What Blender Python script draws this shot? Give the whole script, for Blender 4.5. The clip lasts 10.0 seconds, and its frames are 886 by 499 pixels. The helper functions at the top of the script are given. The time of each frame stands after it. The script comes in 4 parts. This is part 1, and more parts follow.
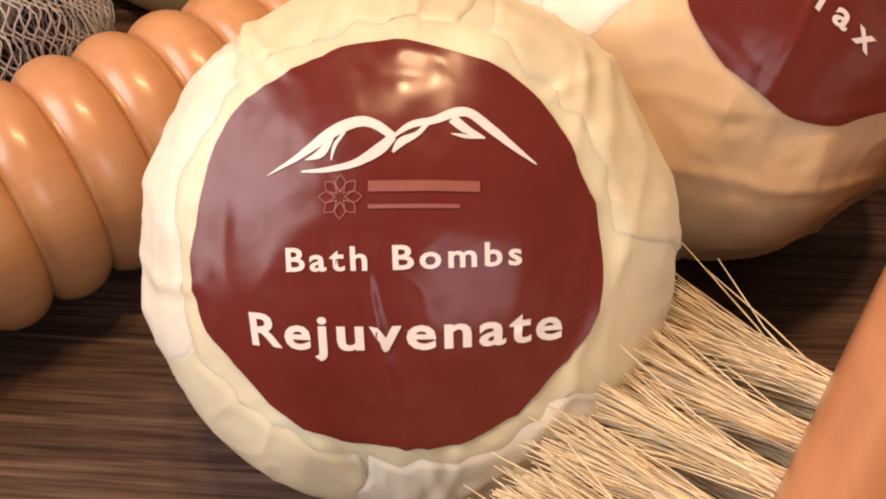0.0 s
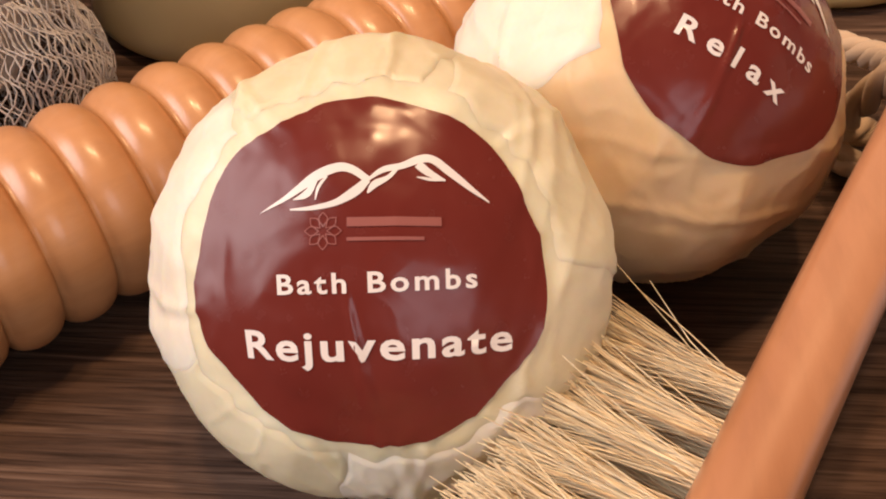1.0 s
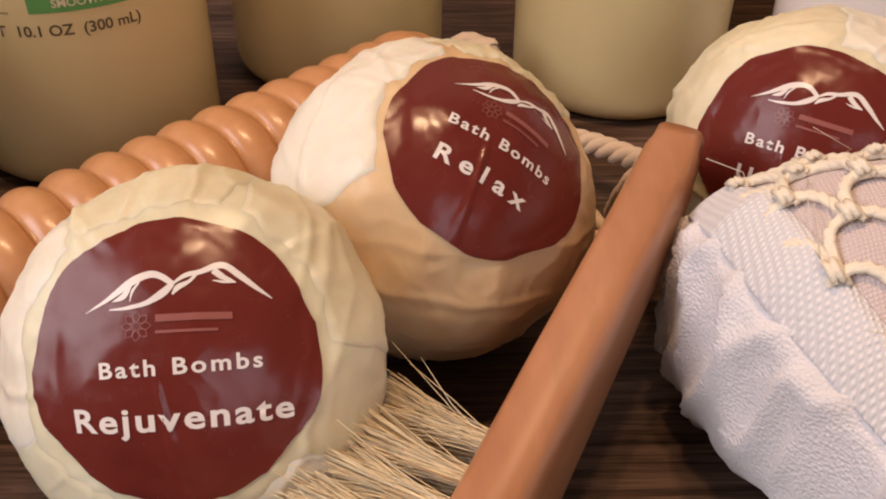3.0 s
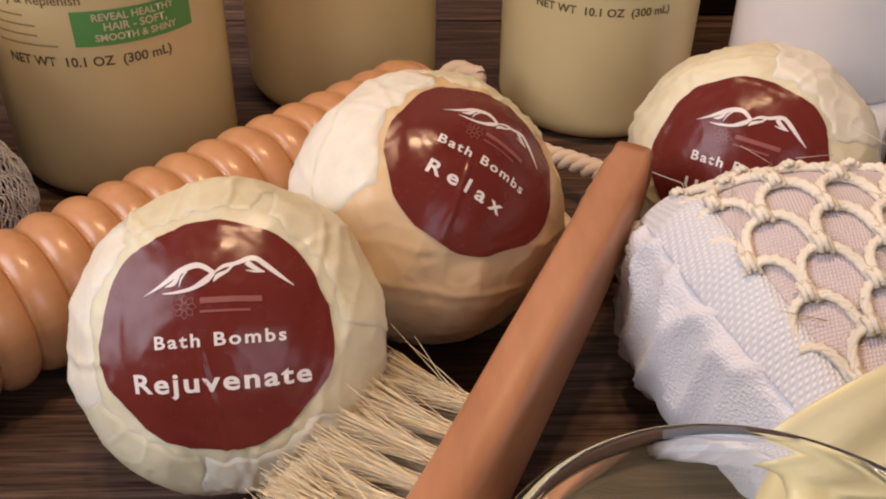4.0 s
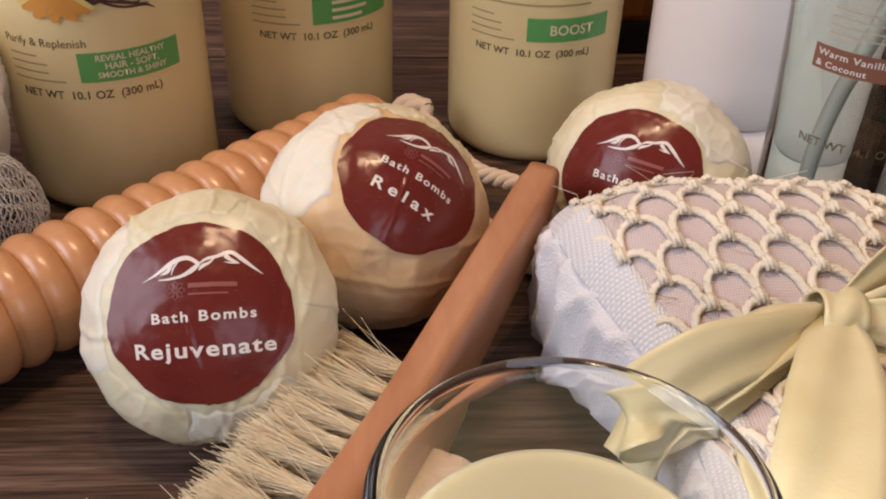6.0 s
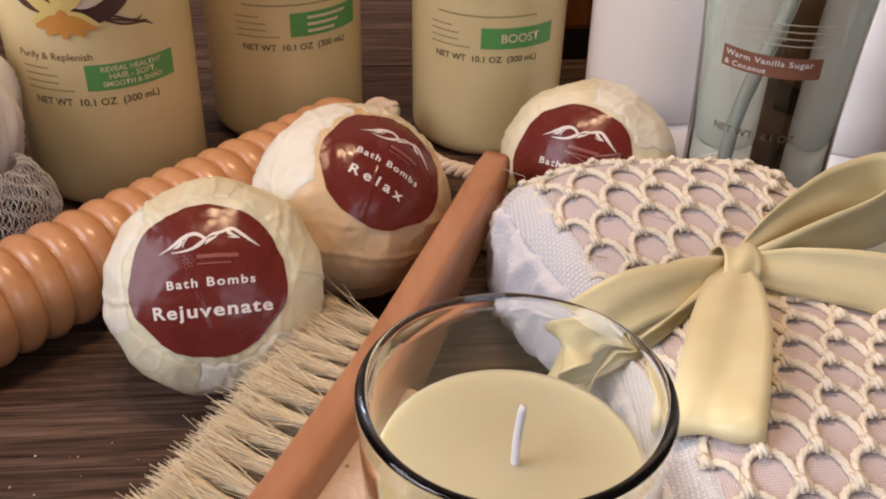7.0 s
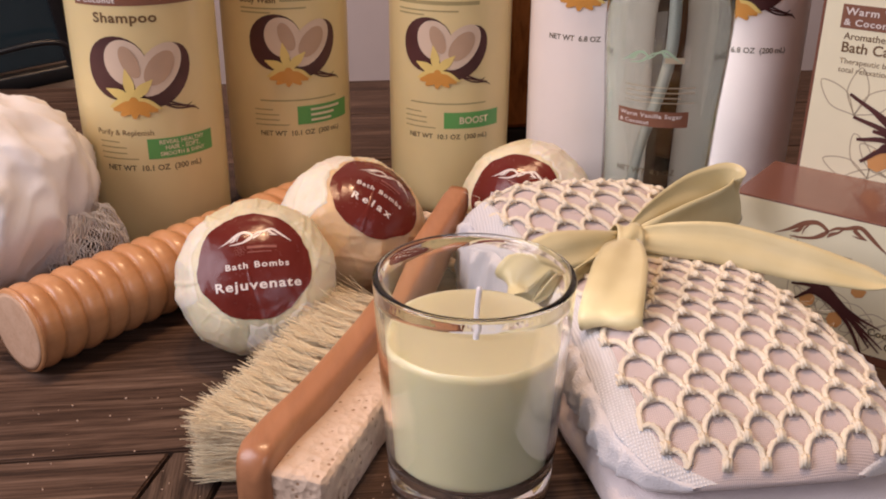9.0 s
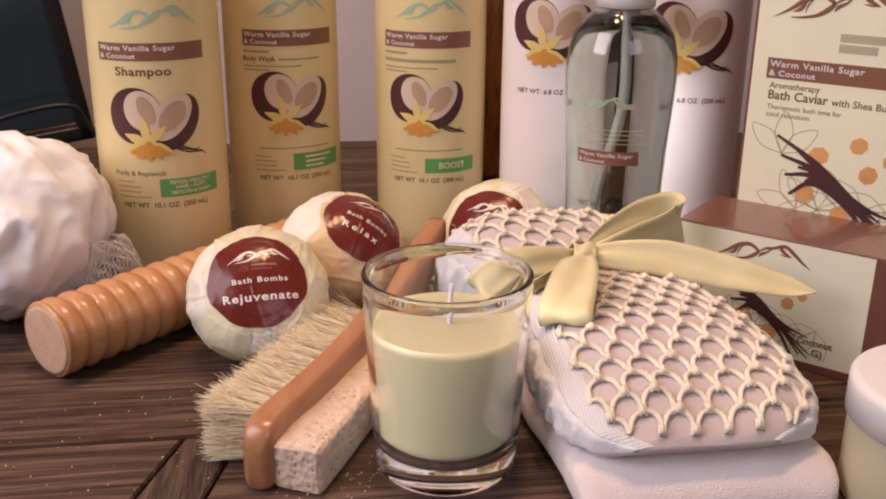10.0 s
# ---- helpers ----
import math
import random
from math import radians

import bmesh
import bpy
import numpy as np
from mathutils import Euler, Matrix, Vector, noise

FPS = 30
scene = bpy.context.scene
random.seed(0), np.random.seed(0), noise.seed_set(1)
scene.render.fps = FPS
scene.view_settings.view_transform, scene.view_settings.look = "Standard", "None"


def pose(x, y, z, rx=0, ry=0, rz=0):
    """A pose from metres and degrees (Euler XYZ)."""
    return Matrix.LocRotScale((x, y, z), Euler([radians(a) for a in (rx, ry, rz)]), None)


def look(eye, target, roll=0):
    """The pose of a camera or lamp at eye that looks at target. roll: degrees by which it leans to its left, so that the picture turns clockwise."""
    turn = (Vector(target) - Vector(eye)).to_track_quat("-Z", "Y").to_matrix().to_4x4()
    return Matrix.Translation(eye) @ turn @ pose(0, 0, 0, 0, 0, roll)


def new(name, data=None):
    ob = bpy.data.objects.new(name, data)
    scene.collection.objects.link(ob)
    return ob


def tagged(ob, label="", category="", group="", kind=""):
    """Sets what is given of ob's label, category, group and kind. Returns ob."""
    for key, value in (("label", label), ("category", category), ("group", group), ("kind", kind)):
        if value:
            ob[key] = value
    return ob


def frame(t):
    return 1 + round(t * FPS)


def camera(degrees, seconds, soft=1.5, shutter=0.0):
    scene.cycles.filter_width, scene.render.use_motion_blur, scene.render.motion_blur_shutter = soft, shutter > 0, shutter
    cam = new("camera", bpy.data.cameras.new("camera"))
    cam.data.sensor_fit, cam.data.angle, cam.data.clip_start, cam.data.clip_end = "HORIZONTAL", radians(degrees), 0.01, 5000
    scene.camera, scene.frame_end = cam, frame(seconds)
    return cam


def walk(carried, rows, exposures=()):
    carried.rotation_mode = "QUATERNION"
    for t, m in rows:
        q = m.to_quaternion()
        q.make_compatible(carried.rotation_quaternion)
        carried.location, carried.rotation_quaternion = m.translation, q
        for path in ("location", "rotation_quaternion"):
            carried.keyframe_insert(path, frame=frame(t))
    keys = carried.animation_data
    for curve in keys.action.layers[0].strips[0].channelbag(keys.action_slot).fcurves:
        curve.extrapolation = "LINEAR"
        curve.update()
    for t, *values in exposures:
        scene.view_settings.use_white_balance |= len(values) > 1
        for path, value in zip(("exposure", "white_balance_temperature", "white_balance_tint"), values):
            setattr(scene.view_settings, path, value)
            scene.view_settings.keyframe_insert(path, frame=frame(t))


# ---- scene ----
# camera and walk
cam = camera(48.5, 10.0, soft=2.0)
PATH = [
    (0, (0.0664, -0.0731, 0.1078), (-0.0088, 0.6401, -0.5891), -1.76),
    (0.5, (0.0657, -0.0747, 0.1103), (-0.0066, 0.6429, -0.5824), -1.66),
    (1, (0.0693, -0.0851, 0.1196), (0.0115, 0.6473, -0.5588), -1.10),
    (1.5, (0.0731, -0.0910, 0.1212), (0.0473, 0.6785, -0.5169), -0.45),
    (2, (0.0791, -0.0942, 0.1259), (0.0826, 0.6871, -0.4983), 0.31),
    (2.5, (0.0863, -0.0980, 0.1309), (0.0888, 0.6884, -0.4869), 0.18),
    (3, (0.0896, -0.1072, 0.1386), (0.1095, 0.6877, -0.4677), 0.62),
    (4.5, (0.091, -0.157, 0.167), (0.136, 1.462, -1.006), 0.7),
    (5, (0.093, -0.175, 0.176), (0.125, 1.461, -0.974), 0.6),
    (5.5, (0.096, -0.174, 0.176), (0.147, 1.467, -0.967), 0.9),
    (6, (0.099, -0.177, 0.178), (0.182, 1.462, -0.966), 1.4),
    (7.5, (0.092, -0.248, 0.197), (0.267, 1.432, -0.875), 1.1),
    (8, (0.084, -0.279, 0.197), (0.279, 1.449, -0.79), 1.0),
    (8.5, (0.081, -0.307, 0.198), (0.293, 1.464, -0.706), 0.6),
    (9, (0.082, -0.335, 0.195), (0.31, 1.472, -0.632), 0.5),
    (9.5, (0.084, -0.364, 0.194), (0.318, 1.473, -0.564), 0.1),
    (10, (0.078, -0.392, 0.192), (0.339, 1.472, -0.484), 0.6),
]
EXPOSURES = [(0.0, 0.0, 7450, 23), (1.0, -0.10, 7400, 23), (3.0, -0.42, 6950, 21), (5.0, -0.45, 6200, 15), (7.5, -0.50, 6350, 18), (10.0, -0.32, 6800, 26)]
walk(cam, [(t, look(eye, target, roll)) for t, eye, target, roll in PATH], EXPOSURES)

# light: daylight from a window behind and left of the table, and a warm room lamp
world = bpy.data.worlds.new("room_light")
scene.world = world
world.use_nodes = True
world.node_tree.nodes["Background"].inputs[0].default_value = (0.95, 0.80, 0.66, 1)
world.node_tree.nodes["Background"].inputs[1].default_value = 0.17


def area_lamp(name, eye, target, size, watts, color):
    data = bpy.data.lights.new(name, "AREA")
    data.shape, data.size, data.size_y, data.energy, data.color = "RECTANGLE", size[0], size[1], watts, color
    ob = new(name, data)
    ob.matrix_world = look(eye, target)
    return ob


area_lamp("window_light", (-0.85, -0.35, 0.75), (0.1, 0.0, 0.03), (0.7, 0.8), 15, (0.90, 0.94, 1.0))
area_lamp("window_light_side", (0.45, -1.15, 0.70), (0.18, -0.03, 0.03), (0.6, 0.5), 3.4, (0.74, 0.86, 1.0))
area_lamp("ceiling_lamp", (-0.04, 0.02, 1.1), (0.08, 0.03, 0.0), (0.07, 0.07), 4.0, (1.0, 0.68, 0.38))
area_lamp("ceiling_lamp_second", (0.14, 0.06, 1.1), (0.12, 0.03, 0.0), (0.07, 0.07), 4.0, (1.0, 0.68, 0.38))

# ---------------------------------------------------------------- materials


class Nodes:
    def __init__(self, name):
        self.mat = bpy.data.materials.new(name)
        self.mat.use_nodes = True
        self.tree = self.mat.node_tree
        self.shader = self.tree.nodes["Principled BSDF"]

    def add(self, kind, **values):
        node = self.tree.nodes.new(kind)
        for key, value in values.items():
            node.inputs[key.replace("_", " ")].default_value = value
        return node

    def link(self, a, b):
        self.tree.links.new(a, b)

    def coords(self, scale=(1, 1, 1), rot=(0, 0, 0)):
        tex = self.add("ShaderNodeTexCoord")
        m = self.add("ShaderNodeMapping")
        m.inputs["Scale"].default_value = scale
        m.inputs["Rotation"].default_value = rot
        self.link(tex.outputs["Object"], m.inputs["Vector"])
        return m.outputs["Vector"]

    def noise(self, vector, scale, detail=4.0, rough=0.55, distortion=0.0):
        n = self.add("ShaderNodeTexNoise", Scale=scale, Detail=detail, Roughness=rough, Distortion=distortion)
        self.link(vector, n.inputs["Vector"])
        return n.outputs["Fac"]

    def ramp(self, fac, stops):
        r = self.add("ShaderNodeValToRGB")
        e = r.color_ramp.elements
        while len(e) < len(stops):
            e.new(0.5)
        for k, (at, color) in zip(e, stops):
            k.position, k.color = at, (*color, 1)
        self.link(fac, r.inputs["Fac"])
        return r.outputs["Color"]

    def mix(self, fac, a, b, blend="MIX"):
        m = self.tree.nodes.new("ShaderNodeMix")
        m.data_type, m.blend_type = "RGBA", blend
        for slot, v in ((0, fac), (6, a), (7, b)):
            if isinstance(v, bpy.types.NodeSocket):
                self.link(v, m.inputs[slot])
            else:
                m.inputs[slot].default_value = v if slot == 0 else (*v, 1)
        return m.outputs[2]

    def bump(self, height, strength, distance, below=None):
        b = self.add("ShaderNodeBump", Strength=strength, Distance=distance)
        self.link(height, b.inputs["Height"])
        if below is not None:
            self.link(below, b.inputs["Normal"])
        self.link(b.outputs["Normal"], self.shader.inputs["Normal"])
        return b.outputs["Normal"]

    def set(self, **values):
        for key, value in values.items():
            s = self.shader.inputs[key.replace("_", " ")]
            if isinstance(value, bpy.types.NodeSocket):
                self.link(value, s)
            else:
                s.default_value = (*value, 1) if isinstance(value, tuple) and len(value) == 3 and s.type == "RGBA" else value
        return self.mat


def plain(name, color, rough=0.5, metal=0.0, vary=0.06, grain=400, bump=0.05, **more):
    """A painted, printed or moulded surface with slight cloudiness and fine relief."""
    n = Nodes(name)
    v = n.coords()
    fine = n.noise(v, grain, 3)
    wide = n.noise(v, 25, 3)
    low = tuple(c * (1 - vary) for c in color)
    high = tuple(min(1, c * (1 + vary)) for c in color)
    n.set(Base_Color=n.ramp(wide, [(0.3, low), (0.7, high)]), Roughness=rough, Metallic=metal, **more)
    if bump:
        n.bump(fine, bump, 0.0004)
    return n.mat


def make_paper(name, low, mid, high):
    n = Nodes(name)
    v = n.coords()
    cloud = n.noise(v, 55, 5, 0.6)
    fine = n.noise(v, 420, 4, 0.6)
    fold = n.noise(v, 75, 2, 0.4, 1.2)
    n.set(Base_Color=n.ramp(cloud, [(0.3, low), (0.5, mid), (0.72, high)]), Roughness=n.ramp(fold, [(0.35, (0.34, 0.34, 0.34)), (0.65, (0.52, 0.52, 0.52))]),
          Subsurface_Weight=0.3, Subsurface_Radius=(0.8, 0.45, 0.2), Subsurface_Scale=0.006)
    below = n.bump(fold, 0.16, 0.0012)
    n.bump(fine, 0.10, 0.0004, below)
    return n.mat


def make_wood(name, dark, mid, light, grain_dir, rough=0.45, gloss=0.0, relief=0.15, random_tone=False, streaks=0.75):
    """Wood with long grain; grain_dir is the scale, small along the grain."""
    n = Nodes(name)
    v = n.coords(grain_dir)
    if random_tone:
        info = n.add("ShaderNodeObjectInfo")
        shift = n.add("ShaderNodeVectorMath")
        n.link(v, shift.inputs[0])
        sc = n.add("ShaderNodeVectorMath")
        sc.operation = "SCALE"
        sc.inputs[0].default_value = (7, 13, 29)
        n.link(info.outputs["Random"], sc.inputs["Scale"])
        n.link(sc.outputs[0], shift.inputs[1])
        v = shift.outputs[0]
    a = n.noise(v, 1.0, 6, 0.62, 0.6)
    b = n.noise(v, 4.5, 5, 0.6)
    c = n.noise(v, 0.22, 3, 0.5, 0.8)
    color = n.ramp(a, [(0.28, dark), (0.5, mid), (0.74, light)])
    streak = n.ramp(b, [(0.36, (0.45, 0.42, 0.40)), (0.52, (1, 1, 1))])
    color = n.mix(streaks, color, streak, "MULTIPLY")
    color = n.mix(0.5 if streaks > 0.5 else 0.2, color, n.ramp(c, [(0.3, (0.62, 0.6, 0.6)), (0.7, (1, 1, 1))]), "MULTIPLY")
    n.set(Base_Color=color, Roughness=rough, Coat_Weight=gloss, Coat_Roughness=0.18, Specular_IOR_Level=0.5 if gloss else 0.15)
    n.bump(b, relief, 0.0006)
    return n.mat


PAPER = make_paper("cream_wax_paper", (0.64, 0.55, 0.36), (0.75, 0.67, 0.47), (0.82, 0.76, 0.57))
PAPER_PEACH = make_paper("peach_wax_paper", (0.66, 0.43, 0.22), (0.74, 0.51, 0.29), (0.78, 0.58, 0.36))
PAPER_WHITE = make_paper("pale_double_wax_paper", (0.72, 0.65, 0.52), (0.80, 0.74, 0.62), (0.84, 0.79, 0.68))
TABLE_WOOD = make_wood("dark_table_wood", (0.020, 0.0115, 0.0085), (0.100, 0.058, 0.041), (0.225, 0.145, 0.106), (12, 330, 330), 0.56, 0.0, 0.5, True, 0.95)
STRIP_WOOD = make_wood("dark_strip_wood", (0.018, 0.011, 0.008), (0.088, 0.056, 0.041), (0.20, 0.134, 0.098), (330, 16, 330), 0.56, 0.0, 0.5, True, 0.95)
ROLLER_WOOD = make_wood("varnished_beech", (0.52, 0.235, 0.10), (0.60, 0.285, 0.125), (0.68, 0.345, 0.165), (70, 70, 16), 0.34, 0.28, 0.02, False, 0.10)
ROLLER_END = make_wood("sawn_beech_end", (0.60, 0.36, 0.23), (0.66, 0.42, 0.28), (0.72, 0.48, 0.33), (160, 160, 160), 0.6, 0.0, 0.05, False, 0.15)
BRUSH_WOOD = make_wood("lacquered_pear_wood", (0.40, 0.165, 0.075), (0.47, 0.205, 0.098), (0.54, 0.25, 0.125), (60, 14, 60), 0.33, 0.25, 0.02, False, 0.14)
CABINET_WOOD = make_wood("orange_brown_wood", (0.15, 0.055, 0.018), (0.24, 0.095, 0.03), (0.33, 0.14, 0.05), (60, 60, 12), 0.4)
def make_sticker():
    """Thin glossy film, a little wavy where it spans the folds of the paper."""
    n = Nodes("maroon_sticker")
    v = n.coords()
    wide = n.noise(v, 45, 3)
    wave = n.noise(v, 130, 1, 0.4, 0.8)
    smear = n.noise(v, 300, 4)
    n.set(Base_Color=n.ramp(wide, [(0.3, (0.135, 0.019, 0.014)), (0.7, (0.160, 0.025, 0.018))]), Roughness=n.ramp(smear, [(0.35, (0.17, 0.17, 0.17)), (0.65, (0.28, 0.28, 0.28))]), Specular_IOR_Level=0.32)
    n.bump(wave, 0.14, 0.0012)
    return n.mat


STICKER = make_sticker()
PRINT_WHITE = plain("white_print", (0.78, 0.70, 0.66), 0.3, bump=0)
PRINT_ROSE = plain("faint_rose_print", (0.30, 0.095, 0.08), 0.3, bump=0)
CREAM_BOTTLE = plain("cream_bottle_plastic", (0.78, 0.62, 0.32), 0.28, vary=0.05, bump=0.03, Subsurface_Weight=0.15, Subsurface_Radius=(0.8, 0.6, 0.3), Subsurface_Scale=0.005)
PINK_WHITE = plain("white_lotion_plastic", (0.89, 0.79, 0.74), 0.3, vary=0.03, bump=0.02)
CAP_WHITE = plain("white_cap_plastic", (0.78, 0.75, 0.73), 0.35, vary=0.03)
BROWN_PRINT = plain("brown_print", (0.25, 0.105, 0.065), 0.35, bump=0)
BROWN_INK = plain("brown_ink", (0.16, 0.085, 0.035), 0.4, bump=0)
DARK_INK = plain("dark_ink", (0.11, 0.08, 0.04), 0.4, bump=0)
OLIVE_INK = plain("faded_olive_ink", (0.40, 0.32, 0.15), 0.4, bump=0)
GREEN_PRINT = plain("green_print", (0.11, 0.36, 0.10), 0.35, bump=0)
MINT_PRINT = plain("mint_green_print", (0.36, 0.52, 0.36), 0.35, bump=0)
CREAM_PRINT = plain("cream_print", (0.76, 0.66, 0.44), 0.4, bump=0)
SHELL = plain("coconut_shell_print", (0.080, 0.024, 0.024), 0.4, vary=0.4, bump=0)
FLESH = plain("coconut_flesh_print", (0.72, 0.55, 0.42), 0.4, vary=0.1, bump=0)
FLESH_DARK = plain("coconut_hollow_print", (0.52, 0.34, 0.23), 0.4, vary=0.15, bump=0)
PETAL = plain("yellow_petal_print", (0.80, 0.60, 0.20), 0.4, vary=0.2, bump=0)
PETAL_DARK = plain("orange_petal_print", (0.68, 0.30, 0.06), 0.4, vary=0.2, bump=0)
AMBER = plain("amber_sugar_print", (0.74, 0.36, 0.13), 0.4, vary=0.25, bump=0)
GREY_LINE = plain("grey_line_print", (0.48, 0.40, 0.28), 0.4, bump=0)
CARTON_CREAM = plain("cream_carton", (0.86, 0.80, 0.58), 0.42, vary=0.04, bump=0.03)
CARTON_BROWN = plain("glossy_brown_carton", (0.19, 0.075, 0.05), 0.25, vary=0.08, bump=0.02, Coat_Weight=0.3)
WAX = plain("cream_wax", (0.50, 0.445, 0.275), 0.38, vary=0.03, bump=0.04, Subsurface_Weight=0.5, Subsurface_Radius=(1.0, 0.8, 0.45), Subsurface_Scale=0.012)
WICK = plain("cotton_wick", (0.75, 0.72, 0.76), 0.8, grain=2500, bump=0.4)
ROPE = plain("cotton_cord", (0.66, 0.50, 0.36), 0.85, grain=1800, bump=0.4, Sheen_Weight=0.3)
SISAL = plain("sisal_yarn", (0.80, 0.71, 0.57), 0.7, grain=2200, bump=0.5, vary=0.12)
NET_WHITE = plain("white_mesh_nylon", (0.82, 0.79, 0.79), 0.6, vary=0.04, grain=900, bump=0.15, Subsurface_Weight=0.4, Subsurface_Radius=(1, 0.9, 0.85), Subsurface_Scale=0.012)
TUBE = plain("translucent_tube", (0.40, 0.39, 0.35), 0.35, vary=0.03)
BLACK = plain("black_plastic", (0.012, 0.012, 0.014), 0.35, vary=0.2)
# the teal reflected in the dark panel is mixed into its base colour
SCREEN = plain("dark_glossy_screen", (0.020, 0.034, 0.042), 0.12, vary=0.1, bump=0)
WALL_PAINT = plain("pale_wall_paint", (0.58, 0.50, 0.49), 0.8, vary=0.03, grain=300, bump=0.2)
CREAM_JAR = plain("cream_in_jar", (0.52, 0.45, 0.30), 0.35, vary=0.05)


def make_bristle():
    n = Nodes("natural_bristle")
    geo = n.add("ShaderNodeNewGeometry")
    n.set(Base_Color=n.ramp(geo.outputs["Random Per Island"], [(0.0, (0.62, 0.42, 0.22)), (0.15, (0.87, 0.69, 0.42)), (1.0, (0.94, 0.82, 0.57))]), Roughness=0.45, Sheen_Weight=0.2)
    return n.mat


def make_terry(name, color, scale):
    n = Nodes(name)
    v = n.coords()
    cell = n.add("ShaderNodeTexVoronoi", Scale=scale, Randomness=0.7)
    n.link(v, cell.inputs["Vector"])
    wide = n.noise(v, 40, 3)
    low = tuple(c * 0.86 for c in color)
    n.set(Base_Color=n.ramp(wide, [(0.3, low), (0.7, color)]), Roughness=0.9, Sheen_Weight=0.4)
    n.bump(cell.outputs["Distance"], 0.5, 0.0005)
    return n.mat


def make_weave(name, color, scale):
    n = Nodes(name)
    v = n.coords()
    heights = []
    for axis in ("X", "Y"):
        w = n.add("ShaderNodeTexWave", Scale=scale, Distortion=0.6)
        w.bands_direction = axis
        n.link(v, w.inputs["Vector"])
        heights.append(w.outputs["Fac"])
    m = n.tree.nodes.new("ShaderNodeMath")
    m.operation = "MULTIPLY"
    n.link(heights[0], m.inputs[0])
    n.link(heights[1], m.inputs[1])
    low = tuple(c * 0.80 for c in color)
    n.set(Base_Color=n.ramp(m.outputs[0], [(0.1, low), (0.5, color)]), Roughness=0.9, Sheen_Weight=0.3)
    n.bump(m.outputs[0], 0.5, 0.0006)
    return n.mat


def make_satin():
    n = Nodes("satin_ribbon_cloth")
    v = n.coords((900, 900, 900))
    weave = n.noise(v, 1.0, 2)
    wide = n.noise(n.coords(), 60, 2)
    n.set(Base_Color=n.ramp(wide, [(0.3, (0.66, 0.555, 0.30)), (0.7, (0.74, 0.64, 0.38))]), Roughness=0.36, Sheen_Weight=0.5, Sheen_Roughness=0.3)
    n.bump(weave, 0.15, 0.0003)
    return n.mat


def make_pumice():
    n = Nodes("pumice_stone")
    v = n.coords()
    pores = n.add("ShaderNodeTexVoronoi", Scale=420.0, Randomness=1.0)
    n.link(v, pores.inputs["Vector"])
    big = n.add("ShaderNodeTexVoronoi", Scale=310.0, Randomness=1.0)
    n.link(v, big.inputs["Vector"])
    wide = n.noise(v, 60, 5)
    hole = n.ramp(big.outputs["Distance"], [(0.10, (0.48, 0.36, 0.27)), (0.24, (1, 1, 1))])
    color = n.mix(1.0, n.ramp(wide, [(0.3, (0.62, 0.45, 0.33)), (0.7, (0.75, 0.57, 0.44))]), hole, "MULTIPLY")
    n.set(Base_Color=color, Roughness=0.95)
    below = n.bump(big.outputs["Distance"], 0.8, 0.0012)
    n.bump(pores.outputs["Distance"], 0.6, 0.0006, below)
    return n.mat


def make_glass(name, color, rough=0.0, ior=1.48):
    n = Nodes(name)
    return n.set(Base_Color=color, Roughness=rough, IOR=ior, Transmission_Weight=1.0)


BRISTLE = make_bristle()
TERRY = make_terry("white_terry_cloth", (0.80, 0.77, 0.79), 1500)
TERRY_PINK = make_terry("pinkish_white_terry", (0.80, 0.70, 0.69), 1500)
WEAVE = make_weave("pinkish_woven_cotton", (0.74, 0.61, 0.59), 520)
TAPE = make_weave("white_woven_tape", (0.82, 0.80, 0.82), 330)
SATIN = make_satin()
PUMICE = make_pumice()
GLASS = make_glass("clear_green_edged_glass", (0.97, 0.992, 0.985))
CLEAR = make_glass("clear_bottle_plastic", (0.93, 0.95, 0.94), 0.02, 1.46)
LIQUID = make_glass("grey_green_liquid", (0.50, 0.55, 0.50), 0.0, 1.36)

# ---------------------------------------------------------------- building helpers


def finish(bm, name, material, smooth=True):
    me = bpy.data.meshes.new(name)
    bm.to_mesh(me)
    bm.free()
    me.materials.append(material)
    if smooth:
        me.polygons.foreach_set("use_smooth", [True] * len(me.polygons))
    return me


def part(name, bm, material, parent, label="", smooth=True):
    """Links a bmesh as one mesh object under its thing."""
    ob = new(name, finish(bm, name, material, smooth))
    ob.parent = parent
    return tagged(ob, label) if label else ob


def thing(name, at, label, category, group="", kind="", rz=0.0):
    ob = new(name)
    ob.empty_display_size = 0.01
    ob.matrix_world = pose(*at, 0, 0, rz)
    return tagged(ob, label, category, group, kind)


def lathe(profile, turns=64, closed=False):
    """Turns (radius, height) pairs round z."""
    bm = bmesh.new()
    rings = []
    for r, z in profile:
        if r < 1e-6:
            rings.append([bm.verts.new((0, 0, z))])
        else:
            rings.append([bm.verts.new((r * math.cos(2 * math.pi * k / turns), r * math.sin(2 * math.pi * k / turns), z)) for k in range(turns)])
    pairs = list(zip(rings, rings[1:])) + ([(rings[-1], rings[0])] if closed else [])
    for a, b in pairs:
        for k in range(turns):
            j = (k + 1) % turns
            quad = [a[k % len(a)], a[j % len(a)], b[j % len(b)], b[k % len(b)]]
            quad = list(dict.fromkeys(quad))
            if len(quad) > 2:
                bm.faces.new(quad)
    bmesh.ops.recalc_face_normals(bm, faces=bm.faces)
    return bm


def arc(cx, cz, r, a0, a1, n=6):
    """Profile points of a rounded edge."""
    return [(cx + r * math.cos(math.radians(a0 + (a1 - a0) * k / n)), cz + r * math.sin(math.radians(a0 + (a1 - a0) * k / n))) for k in range(n + 1)]


